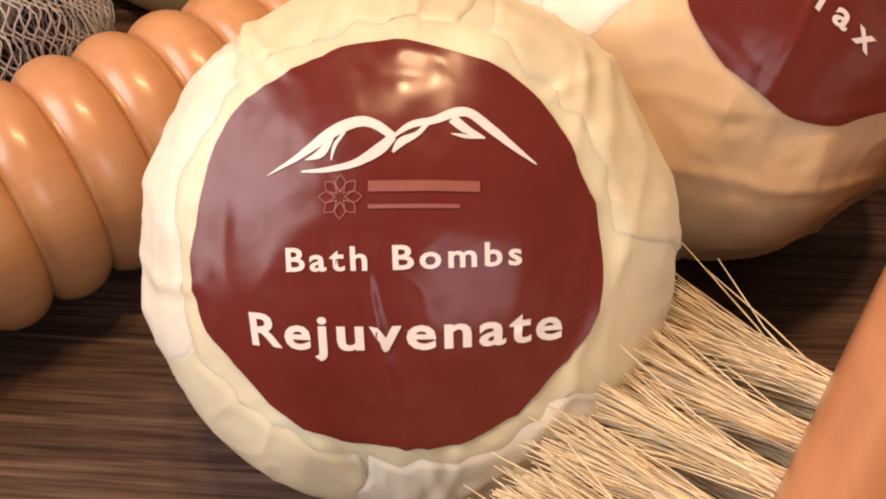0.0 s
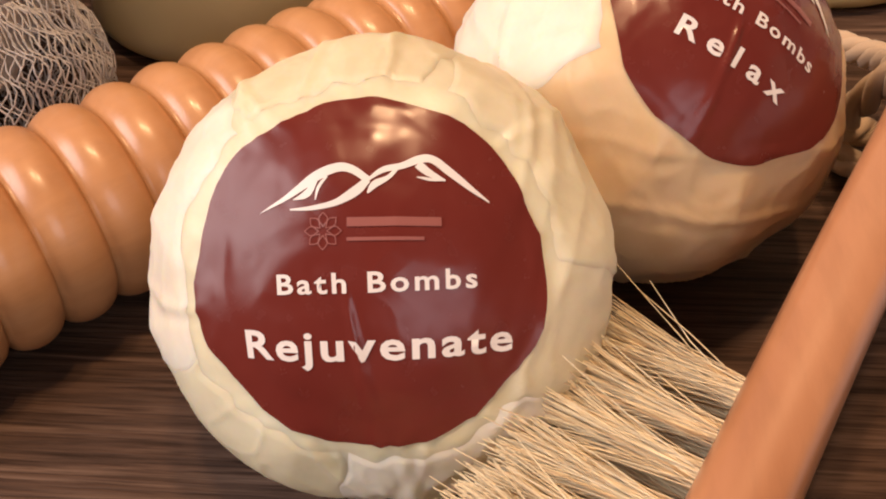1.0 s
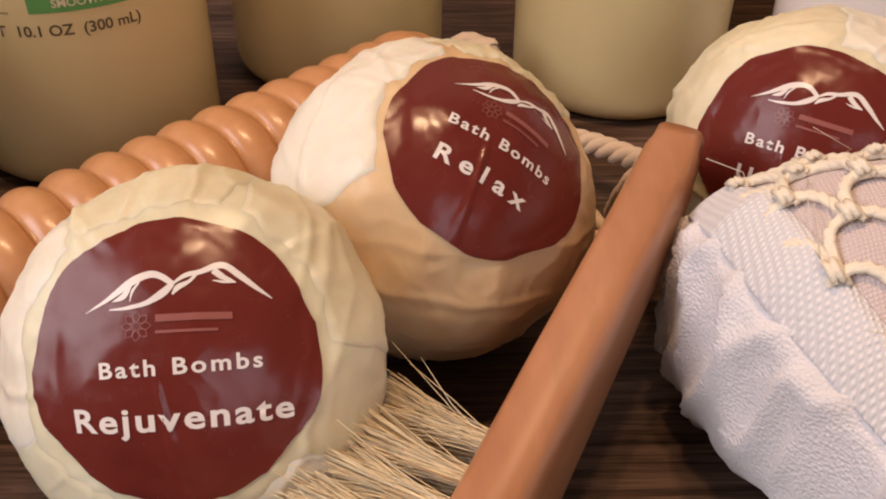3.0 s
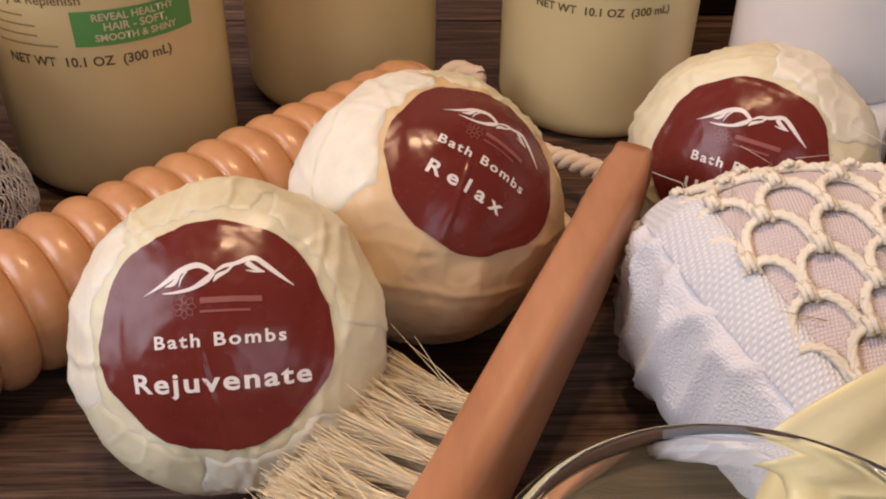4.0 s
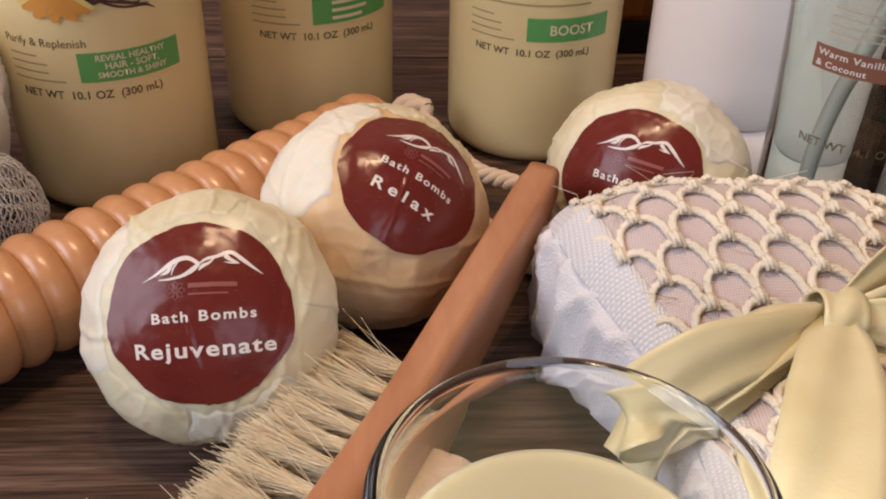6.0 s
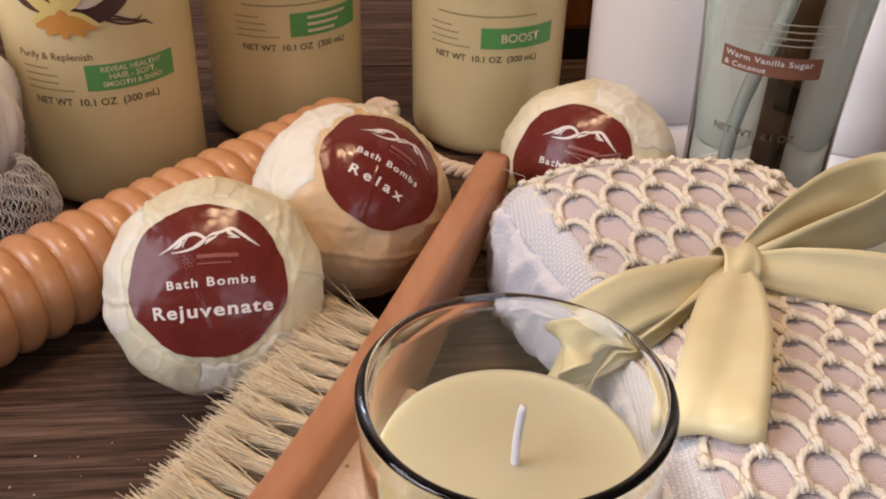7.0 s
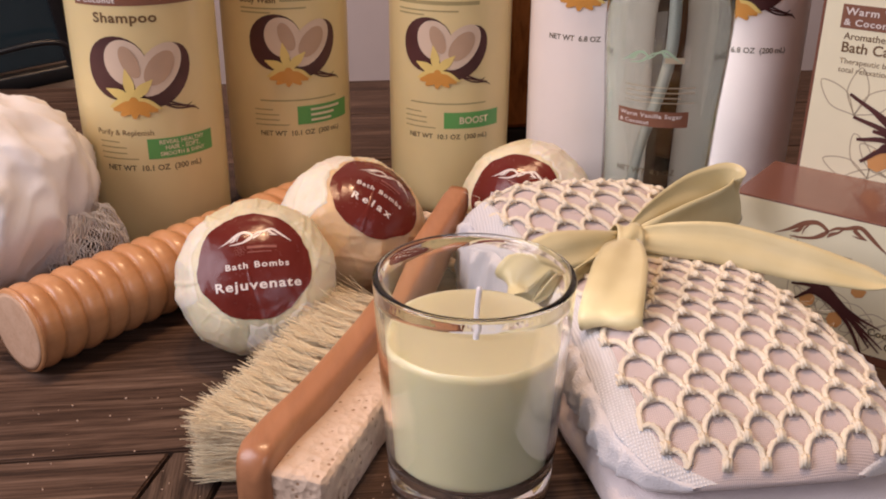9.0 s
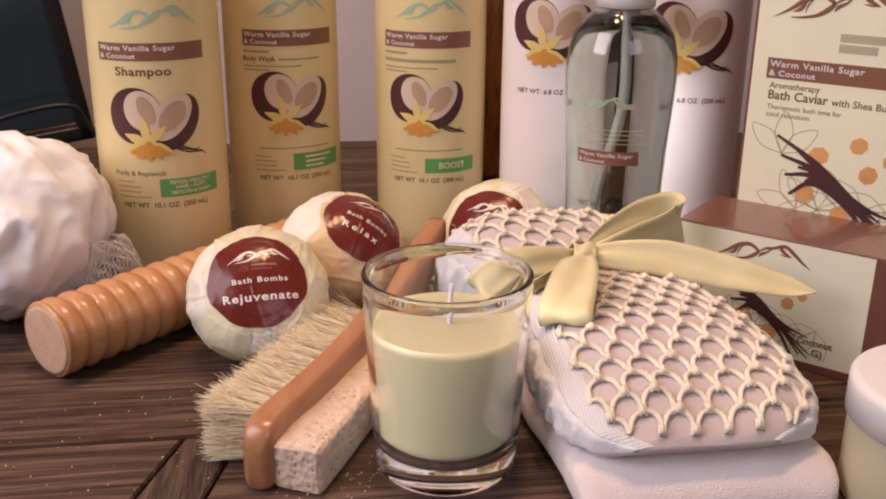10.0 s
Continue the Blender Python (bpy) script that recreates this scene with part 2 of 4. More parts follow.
def tube_into(bm, points, radius, sides=6, caps=True):
    """A round tube along points; radius may be a number or one for each point."""
    pts = [Vector(p) for p in points]
    radii = radius if isinstance(radius, (list, tuple)) else [radius] * len(pts)
    rings, side = [], None
    for i, p in enumerate(pts):
        along = (pts[min(i + 1, len(pts) - 1)] - pts[max(i - 1, 0)]).normalized()
        if side is None:
            side = along.orthogonal().normalized()
        side = (side - along * side.dot(along)).normalized()
        up = along.cross(side)
        rings.append([bm.verts.new(p + radii[i] * (math.cos(2 * math.pi * k / sides) * side + math.sin(2 * math.pi * k / sides) * up)) for k in range(sides)])
    for a, b in zip(rings, rings[1:]):
        for k in range(sides):
            j = (k + 1) % sides
            bm.faces.new((a[k], a[j], b[j], b[k]))
    if caps:
        bm.faces.new(list(reversed(rings[0])))
        bm.faces.new(rings[-1])


def smooth_line(points, steps=8):
    """A Catmull-Rom line through points."""
    p = [Vector(q) for q in points]
    p = [2 * p[0] - p[1]] + p + [2 * p[-1] - p[-2]]
    out = []
    for i in range(1, len(p) - 2):
        for k in range(steps):
            t = k / steps
            a, b, c, d = p[i - 1:i + 3]
            out.append(0.5 * ((2 * b) + (c - a) * t + (2 * a - 5 * b + 4 * c - d) * t * t + (3 * b - a - 3 * c + d) * t ** 3))
    return out + [p[-2]]


def box(size, centre=(0, 0, 0), bevel=0.0, segments=2):
    bm = bmesh.new()
    bmesh.ops.create_cube(bm, size=1.0)
    bmesh.ops.scale(bm, vec=size, verts=bm.verts)
    bmesh.ops.translate(bm, vec=centre, verts=bm.verts)
    if bevel:
        bmesh.ops.bevel(bm, geom=list(bm.edges), offset=bevel, segments=segments, affect="EDGES", profile=0.6)
    return bm


# flat artwork, laid on a curved or flat surface by a placing function of (u, v, height)


def art_rect(u0, v0, u1, v1, nu=16, nv=4):
    verts = [(u0 + (u1 - u0) * i / nu, v0 + (v1 - v0) * j / nv) for j in range(nv + 1) for i in range(nu + 1)]
    w = nu + 1
    faces = [(j * w + i, j * w + i + 1, j * w + w + i + 1, j * w + w + i) for j in range(nv) for i in range(nu)]
    return verts, faces


def art_disc(cu, cv, ru, rv, turn=0.0, rings=3, around=28, edge=None):
    c, s = math.cos(math.radians(turn)), math.sin(math.radians(turn))
    verts, faces = [(cu, cv)], []
    for k in range(1, rings + 1):
        for i in range(around):
            a = 2 * math.pi * i / around
            f = k / rings * (edge(a) if edge else 1.0)
            x, y = ru * f * math.cos(a), rv * f * math.sin(a)
            verts.append((cu + c * x - s * y, cv + s * x + c * y))
    for i in range(around):
        j = (i + 1) % around
        faces.append((0, 1 + i, 1 + j))
        for k in range(rings - 1):
            a, b = 1 + k * around, 1 + (k + 1) * around
            faces.append((a + i, b + i, b + j, a + j))
    return verts, faces


def art_stroke(points, widths, steps=5):
    """A brush stroke along (u, v) points with a width at each."""
    line = smooth_line([(u, v, w) for (u, v), w in zip(points, widths)], steps)
    verts, faces = [], []
    for i, p in enumerate(line):
        a, b = line[max(i - 1, 0)], line[min(i + 1, len(line) - 1)]
        d = Vector((b.x - a.x, b.y - a.y)).normalized()
        h = max(p.z, 0.00002) / 2
        verts += [(p.x - d.y * h, p.y + d.x * h), (p.x + d.y * h, p.y - d.x * h)]
        if i:
            k = 2 * i
            faces.append((k - 2, k - 1, k + 1, k))
    return verts, faces


def art_text(words, u, v, width=None, size=None, bold=0.0, align="CENTER", turn=0.0, gap=1.0, tall=1.0):
    """Letters of the built-in font, with a given total width or size; (u, v) is on the baseline."""
    curve = bpy.data.curves.new("letters", "FONT")
    curve.body, curve.size, curve.offset, curve.space_character, curve.resolution_u = words, 1.0, bold, gap, 3
    ob = new("letters", curve)
    bpy.context.view_layer.update()
    me = bpy.data.meshes.new_from_object(ob.evaluated_get(bpy.context.evaluated_depsgraph_get()))
    pts = [(p.co.x, p.co.y) for p in me.vertices]
    faces = [tuple(f.vertices) for f in me.polygons]
    bpy.data.objects.remove(ob)
    bpy.data.curves.remove(curve)
    bpy.data.meshes.remove(me)
    lo, hi = min(p[0] for p in pts), max(p[0] for p in pts)
    k = width / (hi - lo) if width else size
    shift = {"CENTER": (lo + hi) / 2, "LEFT": lo, "RIGHT": hi}[align]
    c, s = math.cos(math.radians(turn)), math.sin(math.radians(turn))
    out = []
    for x, y in pts:
        x, y = (x - shift) * k, y * k * tall
        out.append((u + c * x - s * y, v + s * x + c * y))
    return out, faces


def art(name, pieces, place, height, material, parent, label=""):
    """One printed layer: its pieces are joined and laid on the surface."""
    verts, faces = [], []
    for v, f in pieces:
        k = len(verts)
        verts += [place(a, b, height) for a, b in v]
        faces += [tuple(i + k for i in g) for g in f]
    me = bpy.data.meshes.new(name)
    me.from_pydata(verts, [], faces)
    me.materials.append(material)
    me.polygons.foreach_set("use_smooth", [True] * len(me.polygons))
    ob = new(name, me)
    ob.parent = parent
    return tagged(ob, label) if label else ob


def on_cylinder(radius_at, facing):
    """Places artwork on an upright round body; facing: degrees of the label's middle, v is the height."""
    def place(u, v, h):
        r = radius_at(v) + h
        a = math.radians(facing) + u / radius_at(v)
        return Vector((r * math.cos(a), r * math.sin(a), v))
    return place


def mountains(u, v, width):
    """The mountain emblem as strokes, its left foot at (u, v)."""
    k = width / 470.0
    def s(points, widths):
        return art_stroke([(u + x * k, v + y * k) for x, y in points], [w * k for w in widths])
    return [s([(0, 0), (60, 32), (115, 70), (160, 88), (190, 84), (222, 62)], [1, 12, 22, 20, 17, 14]),
            s([(222, 62), (198, 38), (160, 16), (110, 6), (66, 4)], [14, 20, 13, 9, 3]),
            s([(72, 24), (100, 36), (118, 62)], [2, 16, 8]), s([(118, 22), (124, 48), (140, 70)], [2, 7, 5]),
            s([(222, 34), (236, 52), (264, 68), (284, 92)], [4, 15, 9, 8]),
            s([(212, 52), (250, 82), (290, 92), (330, 108), (356, 106), (390, 80), (430, 48), (470, 20)], [2, 12, 14, 18, 18, 18, 12, 3]),
            s([(322, 96), (344, 78), (378, 62)], [18, 16, 4]), s([(320, 68), (345, 64), (378, 62)], [2, 7, 2])]


def bars(u, v, widths, tall, step, start=0.0):
    """Lines of writing too small to read, as plain bars."""
    return [art_rect(u + start, v - i * step, u + start + w, v - i * step + tall, 8, 1) for i, w in enumerate(widths)]


# ---------------------------------------------------------------- the setting

# the table top: planks along x, a crossing strip, and a lower frame
table = thing("table", (0.1, 0.0, 0.0), "dark brown wooden table top of worn planks", "table", kind="structure")


def plank(points, thick, material, parent):
    """A board from its outline, with its top at z = 0 and eased edges."""
    bm = bmesh.new()
    vs = [bm.verts.new((x - 0.1, y, 0)) for x, y in points]
    f = bm.faces.new(vs)
    if f.normal.z < 0:
        bmesh.ops.reverse_faces(bm, faces=[f])
    low = bmesh.ops.extrude_face_region(bm, geom=[f])
    bmesh.ops.translate(bm, vec=(0, 0, -thick), verts=[e for e in low["geom"] if isinstance(e, bmesh.types.BMVert)])
    bmesh.ops.recalc_face_normals(bm, faces=bm.faces)
    rim = [e for e in bm.edges if all(abs(q.co.z) < 1e-6 for q in e.verts)]
    bmesh.ops.bevel(bm, geom=rim, offset=0.0006, segments=2, affect="EDGES")
    return part("plank", bm, material, parent, smooth=False)


J = 0.0004
ys = [-0.0585, 0.085, 0.225, 0.32, 0.41]
for a, b in zip(ys, ys[1:]):
    plank([(-0.95, a + 0.0 + J), (1.15, a - 0.0 + J), (1.15, b - J), (-0.95, b - J)], 0.03, TABLE_WOOD, table)
plank([(-0.95, -0.20), (-0.02, -0.20), (0.0265, -0.0595), (-0.95, -0.0595)], 0.03, TABLE_WOOD, table)
plank([(-0.0185, -0.20), (0.012, -0.20), (0.0480, -0.0595), (0.0280, -0.0595)], 0.03, STRIP_WOOD, table)
plank([(0.0135, -0.20), (1.15, -0.20), (1.15, -0.0595), (0.0495, -0.0595)], 0.03, TABLE_WOOD, table)
for a, b in ((-0.34, -0.20), (-0.48, -0.34), (-0.62, -0.48)):
    plank([(-0.95, a + J), (1.15, a + J), (1.15, b - J), (-0.95, b - J)], 0.03, TABLE_WOOD, table)

floor = tagged(new("floor", finish(box((5.0, 5.0, 0.05), (0.1, -0.6, -0.78)), "floor", CABINET_WOOD, False)), "brown wooden floor of the room", "floor", kind="structure")
wall_north = tagged(new("wall_north", finish(box((5.0, 0.1, 2.8), (0.1, 0.55, 0.65)), "wall_north", WALL_PAINT, False)), "pale pinkish white painted wall behind the table", "wall", kind="structure")

# ---------------------------------------------------------------- bath bombs


def bath_bomb(at, radius, normal, right, words, label, seed, flat=1.0, paper=PAPER, flaps=(), size=0.0213, unit=5.6e-5, shift=0):
    n, u = Vector(normal).normalized(), Vector(right)
    u = (u - n * u.dot(n)).normalized()
    v = n.cross(u)
    ob = thing("bath_bomb", at, label, "bath bomb", "wrapped bath bombs")

    def angle_of(s):
        """The angle from the middle of the flattened face at which the surface lies s to the side."""
        x = math.sin(s / radius * 0.97)
        return math.atan2(x, flat * math.sqrt(max(0.0, 1 - x * x)))

    lab = angle_of(size)
    rnd = random.Random(int(seed * 10))
    # flat facets of the stretched paper, and the ridges where they meet
    facets = [(Vector((rnd.gauss(0, 1), rnd.gauss(0, 1), rnd.gauss(0, 1))).normalized(), rnd.uniform(0.962, 0.985)) for _ in range(52)]
    folds = [(Vector((rnd.gauss(0, 1), rnd.gauss(0, 1), rnd.gauss(0, 1))).normalized(), rnd.uniform(0.5, 1.0), rnd.uniform(0, 6.28)) for _ in range(22)]

    def reach(d):
        """The wrapped ball's radius along d: flat facets with folds and creases, calm under the sticker."""
        away = math.acos(max(-1, min(1, d.dot(n))))
        rough = min(1.0, max(0.0, (away - lab * 0.86) / 0.22))
        cut = 1.0
        for f, off in facets:
            c = f.dot(d)
            if c > 0.55:
                cut = min(cut, off / c)
        cut = max(cut, 0.90)
        ridge = 0.0
        for f, high, turn in folds:
            near = d.dot(f)
            if near > 0.35:
                across = d.dot(f.orthogonal().normalized() * math.cos(turn) + f.cross(f.orthogonal().normalized()) * math.sin(turn))
                across += 0.05 * noise.noise(d * 4)
                ridge += high * 0.013 * max(0.0, 1 - abs(across) / 0.035) * min(1, (near - 0.35) * 4)
                ridge -= high * 0.007 * max(0.0, 1 - abs(across - 0.06) / 0.04) * min(1, (near - 0.35) * 4)
        soft = noise.noise(d * 2.4 + Vector((seed, seed, 1))) * 0.022
        crinkle = noise.noise(d * 9 + Vector((seed, 5, 9))) * 0.004 + (1 - abs(noise.noise(d * 5 + Vector((2, seed, 3))))) ** 12 * 0.008
        calm = 1.0 - 0.018
        cut += 0.030 * max(0.0, -d.dot(u) - 0.3)
        c = max(0.0, d.dot(n))
        face = 1 / math.sqrt(1 - c * c + (c / flat) ** 2)
        return face * radius * (soft * 0.5 + rough * (cut + 0.012 + ridge + soft * 0.5 + crinkle) + (1 - rough) * (calm + 0.3 * crinkle))

    def put(d, h):
        w = d * (reach(d) + h)
        return Vector((w.x, w.y, max(w.z, -at[2] + 0.0003)))

    bm = bmesh.new()
    bmesh.ops.create_uvsphere(bm, u_segments=220, v_segments=150, radius=1.0)
    to = Matrix((u, v, n)).transposed()
    for p in bm.verts:
        p.co = put((to @ p.co).normalized(), 0.0)
    part("wrapper", bm, paper, ob, "crumpled cream waxed paper wrapper")
    # an overlapping flap of the wrapper
    for turn, wide, long, tone in flaps:
        bm = bmesh.new()
        rows = []
        for i in range(41):
            row = []
            for k in range(61):
                a = math.radians(turn) + (k / 60 - 0.5) * wide * (0.85 + 0.3 * i / 40) + 0.05 * noise.noise(Vector((i * 0.15, turn, seed)))
                away = lab * 1.08 + long * i / 40 + 0.05 * noise.noise(Vector((k * 0.12, turn, seed)))
                d = (n * math.cos(away) + (u * math.cos(a) + v * math.sin(a)) * math.sin(away)).normalized()
                edge = min(i, k, 60 - k)
                row.append(bm.verts.new(put(d, 0.00002 + 0.00026 * min(1, edge))))
            rows.append(row)
        for a, b in zip(rows, rows[1:]):
            for k in range(60):
                bm.faces.new((a[k], a[k + 1], b[k + 1], b[k]))
        bmesh.ops.recalc_face_normals(bm, faces=bm.faces)
        part("paper_flap", bm, tone, ob, "overlapping fold of paper")

    def place(a, b, h):
        s = math.hypot(a, b)
        ang = angle_of(s)
        side = (u * a + v * b) / s if s > 1e-9 else u
        # a lengthwise wrinkle in the sticker
        w = 0.00042 * max(0.0, 1 - abs(a + 0.0028 + 0.18 * b) / 0.0008) * min(1, max(0, (-b - 0.001) / 0.004))
        w += 0.00012 * noise.noise(Vector((a * 260, b * 120, seed)))
        return put((n * math.cos(ang) + side * math.sin(ang)).normalized(), h + max(0, w))

    def edge(a):
        flat = 0.970 / max(0.970, max(math.cos(a - q) for q in (0.45, 1.25, 2.1, 2.95, 3.8, 4.7, 5.6)))
        return flat + 0.006 * math.sin(5 * a + 2 * seed)

    art("sticker", [art_disc(0, 0, size, size, 0, 40, 120, edge)], place, 0.00030, STICKER, ob, "glossy maroon round sticker")
    k = unit
    h = 0.00045
    art("emblem", mountains((shift - 225) * k, 124 * k, 470 * k), place, h, PRINT_WHITE, ob, "white mountain emblem")
    art("brand_mark", [art_rect(-35 * k, 92 * k, 150 * k, 110 * k, 20, 3)] + bars(-35 * k, 64 * k, [150 * k], 7 * k, 1), place, h, PRINT_ROSE, ob, "plain bars of the brand mark")
    petals = []
    for i in range(8):
        a = i * math.pi / 4
        c, s = math.cos(a), math.sin(a)
        for side in (-1, 1):
            petals.append(art_stroke([((-82 + 8 * c) * k, (84 + 8 * s) * k), ((-82 + 24 * c - side * 9 * s) * k, (84 + 24 * s + side * 9 * c) * k), ((-82 + 37 * c) * k, (84 + 37 * s) * k)], [2.0 * k] * 3, 4))
    art("flower_mark", petals, place, h, PRINT_ROSE, ob, "faint rosette")
    art("lettering", [art_text("Bath Bombs", (shift + 14) * k, -34 * k, 398 * k, bold=0.022, turn=1.6, gap=1.24, tall=0.82)], place, h, PRINT_WHITE, ob)
    word, wide, at_u, align, gap = words
    art("name_lettering", [art_text(word, (shift + at_u) * k, -170 * k, wide * k, bold=0.024, turn=1.2, gap=gap, align=align, tall=0.78)], place, h, PRINT_WHITE, ob)
    return ob


bath_bomb((0.0541, 0.0066, 0.0308), 0.0296, (0.012, -0.741, 0.671), (0.999, 0.038, 0.024), ("Rejuvenate", 560, 14, "CENTER", 1.16), "bath bomb in cream paper with maroon sticker beside the brush", 1.7, 0.62, PAPER, ((170, 1.5, 1.0, PAPER_WHITE), (232, 1.1, 0.9, PAPER), (292, 1.2, 0.8, PAPER_WHITE), (35, 1.3, 0.9, PAPER), (100, 1.1, 0.7, PAPER)), 0.0232, 6.0e-5, 8)
bath_bomb((0.0921, 0.0505, 0.0302), 0.0306, (0.389, -0.505, 0.771), (0.826, -0.179, -0.535), ("Relax", 345, 0, "CENTER", 1.55), "bath bomb in cream paper with tilted sticker against the roller", 4.2, 0.95, PAPER_PEACH, ((180, 1.75, 1.1, PAPER_WHITE), (95, 1.3, 0.9, PAPER)), 0.0216, 5.45e-5, -6)
bath_bomb((0.1712, 0.0700, 0.0298), 0.0292, (-0.423, -0.766, 0.484), (0.859, -0.508, -0.054), ("Un", 118, -180, "LEFT", 1.2), "bath bomb in cream paper half hidden behind the mitt", 7.9, 0.92, PAPER, ((60, 1.2, 0.9, PAPER_WHITE),), 0.0222, 5.6e-5)

# ---------------------------------------------------------------- massage roller


def massage_roller():
    ob = thing("massage_roller", (-0.0335, -0.0020, 0.0168), "ribbed varnished beech massage roller lying on the table", "massage roller")
    ob.matrix_world = Matrix.Translation((-0.0335, -0.0020, 0.0168)) @ Matrix.Rotation(math.radians(45), 4, "Z") @ Matrix.Rotation(math.radians(90), 4, "Y")
    length, ribs, r = 0.176, 19, 0.0168
    pitch = (length - 0.004) / ribs
    prof = [(r * 0.90, 0.0)] + arc(r * 0.90, 0.0016, 0.0016, -90, 0, 4)
    for i in range(ribs):
        z0 = 0.002 + i * pitch
        for k in range(11):
            t = k / 10
            prof.append((r * (0.855 + 0.145 * math.sin(math.pi * t) ** 0.62), z0 + pitch * t))
    prof += [(r * 0.9, length - 0.001), (r * 0.86, length), (0.0, length)]
    part("ribbed_body", lathe(prof, 72), ROLLER_WOOD, ob)
    part("end_face", lathe([(0.0, -0.0002), (r * 0.80, -0.0002), (r * 0.90, 0.0001), (r * 0.90, 0.0012)], 72), ROLLER_END, ob, "pale sawn end of the roller")


massage_roller()

# ---------------------------------------------------------------- brush with its cord


def body_brush():
    ob = thing("body_brush", (0.06, -0.09, 0.0), "wooden handled body brush with cream bristles lying on its side", "brush")
    origin = Vector((0.06, -0.09, 0.0))
    spine = [(0.0555, -0.0985, 0.0245), (0.0632, -0.0830, 0.0255), (0.0745, -0.0645, 0.0262), (0.0880, -0.0385, 0.0270), (0.0992, -0.0180, 0.0295), (0.1126, 0.0060, 0.0358), (0.1252, 0.0275, 0.0425), (0.1367, 0.0480, 0.0485)]
    tops = smooth_line(spine, 9)
    line = [Vector((p.x, p.y, 0.0)) for p in tops]
    n = len(line)
    bm = bmesh.new()
    rings = []
    for i, (p, top) in enumerate(zip(line, tops)):
        t = i / (n - 1)
        d = (line[min(i + 1, n - 1)] - line[max(i - 1, 0)]).normalized()
        side = Vector((d.y, -d.x, 0))
        low = max(0.0, (t - 0.50) / 0.50) ** 1.3 * 0.0375
        half = 0.0064 - 0.0012 * t
        high = top.z
        if t < 0.07:
            f = math.sqrt(max(0.0, 1 - (1 - t / 0.07) ** 2))
            high, half, low = high * (0.66 + 0.34 * f), half * (0.45 + 0.55 * f), high * 0.05 * (1 - f)
        if t > 0.97:
            half *= 0.88
        ring = []
        for k in range(20):
            a = 2 * math.pi * k / 20
            x = math.copysign(abs(math.cos(a)) ** 0.42, math.cos(a)) * half
            z = low + (math.copysign(abs(math.sin(a)) ** 0.42, math.sin(a)) * 0.5 + 0.5) * (high - low)
            ring.append(bm.verts.new(p - origin + side * x + Vector((0, 0, z))))
        rings.append(ring)
    for a, b in zip(rings, rings[1:]):
        for k in range(20):
            j = (k + 1) % 20
            bm.faces.new((a[k], a[j], b[j], b[k]))
    bm.faces.new(list(reversed(rings[0])))
    bm.faces.new(rings[-1])
    bmesh.ops.recalc_face_normals(bm, faces=bm.faces)
    part("handle", bm, BRUSH_WOOD, ob, "lacquered reddish wooden back and handle")
    rnd = random.Random(5)
    bm = bmesh.new()
    head = [q for q in line if -0.088 < q.y < 0.000]
    rows = 5
    for i in range(14):
        f = (i + 0.6) / 14.4 * (len(head) - 1)
        p = head[int(f)].lerp(head[min(int(f) + 1, len(head) - 1)], f % 1)
        d = (head[min(int(f) + 1, len(head) - 1)] - head[max(int(f) - 1, 0)]).normalized()
        left = Vector((-d.y, d.x, 0))
        for j in range(rows):
            z = 0.0042 + j * 0.0044
            root = p + left * 0.0055 + Vector((0, 0, z))
            lean = Vector((rnd.gauss(0, 0.05), rnd.gauss(-0.02, 0.05), rnd.gauss(0, 0.05) + (j - 2) * 0.022))
            for k in range(270):
                start = root + d * rnd.gauss(0, 0.00065) + Vector((0, 0, rnd.gauss(0, 0.0008)))
                way = (left + lean + Vector((rnd.gauss(0, 0.075), rnd.gauss(0, 0.075), rnd.gauss(0, 0.07)))).normalized()
                if rnd.random() < 0.012:
                    way = (way + Vector((rnd.gauss(0, 0.3), rnd.gauss(0, 0.3), abs(rnd.gauss(0, 0.35))))).normalized()
                long = rnd.uniform(0.0190, 0.0222)
                bend = Vector((rnd.gauss(0, 0.0011), rnd.gauss(0, 0.0011), rnd.gauss(-0.0003, 0.0009)))
                pts = [start, start + way * long * 0.5 + bend * 0.4, start + way * long + bend * 1.5]
                pts = [Vector((q.x, q.y, max(q.z, 0.0004))) - origin for q in pts]
                tube_into(bm, pts, [0.00012, 0.00011, 0.00007], 3, False)
    tagged(part("bristles", bm, BRISTLE, ob, "dense cream natural bristles"), kind="stuff")
    # cotton cord through the end of the handle: two twisted strands along a loop with a knot
    path = smooth_line([(0.1000, 0.1350, 0.014), (0.1070, 0.1270, 0.020), (0.1150, 0.1170, 0.016), (0.1240, 0.1070, 0.012), (0.1340, 0.1000, 0.012), (0.1420, 0.0900, 0.014),
                        (0.1420, 0.0740, 0.022), (0.1388, 0.0560, 0.036), (0.1362, 0.0465, 0.0425), (0.1318, 0.0560, 0.030), (0.1340, 0.0740, 0.008), (0.1450, 0.0760, 0.0040), (0.1380, 0.0640, 0.0038), (0.1250, 0.0860, 0.005), (0.1120, 0.1080, 0.006), (0.1030, 0.1230, 0.007)], 12)
    for strand in range(3):
        pts = []
        for i, p in enumerate(path):
            d = (path[min(i + 1, len(path) - 1)] - path[max(i - 1, 0)]).normalized()
            s = d.cross(Vector((0, 0, 1))).normalized()
            w = s.cross(d)
            a = i * 0.55 + strand * 2.094
            pts.append(p - origin + 0.0015 * (math.cos(a) * s + math.sin(a) * w))
        bm = bmesh.new()
        tube_into(bm, pts, 0.0016, 7)
        part("cord_strand", bm, ROPE, ob, "twisted cotton cord strand")
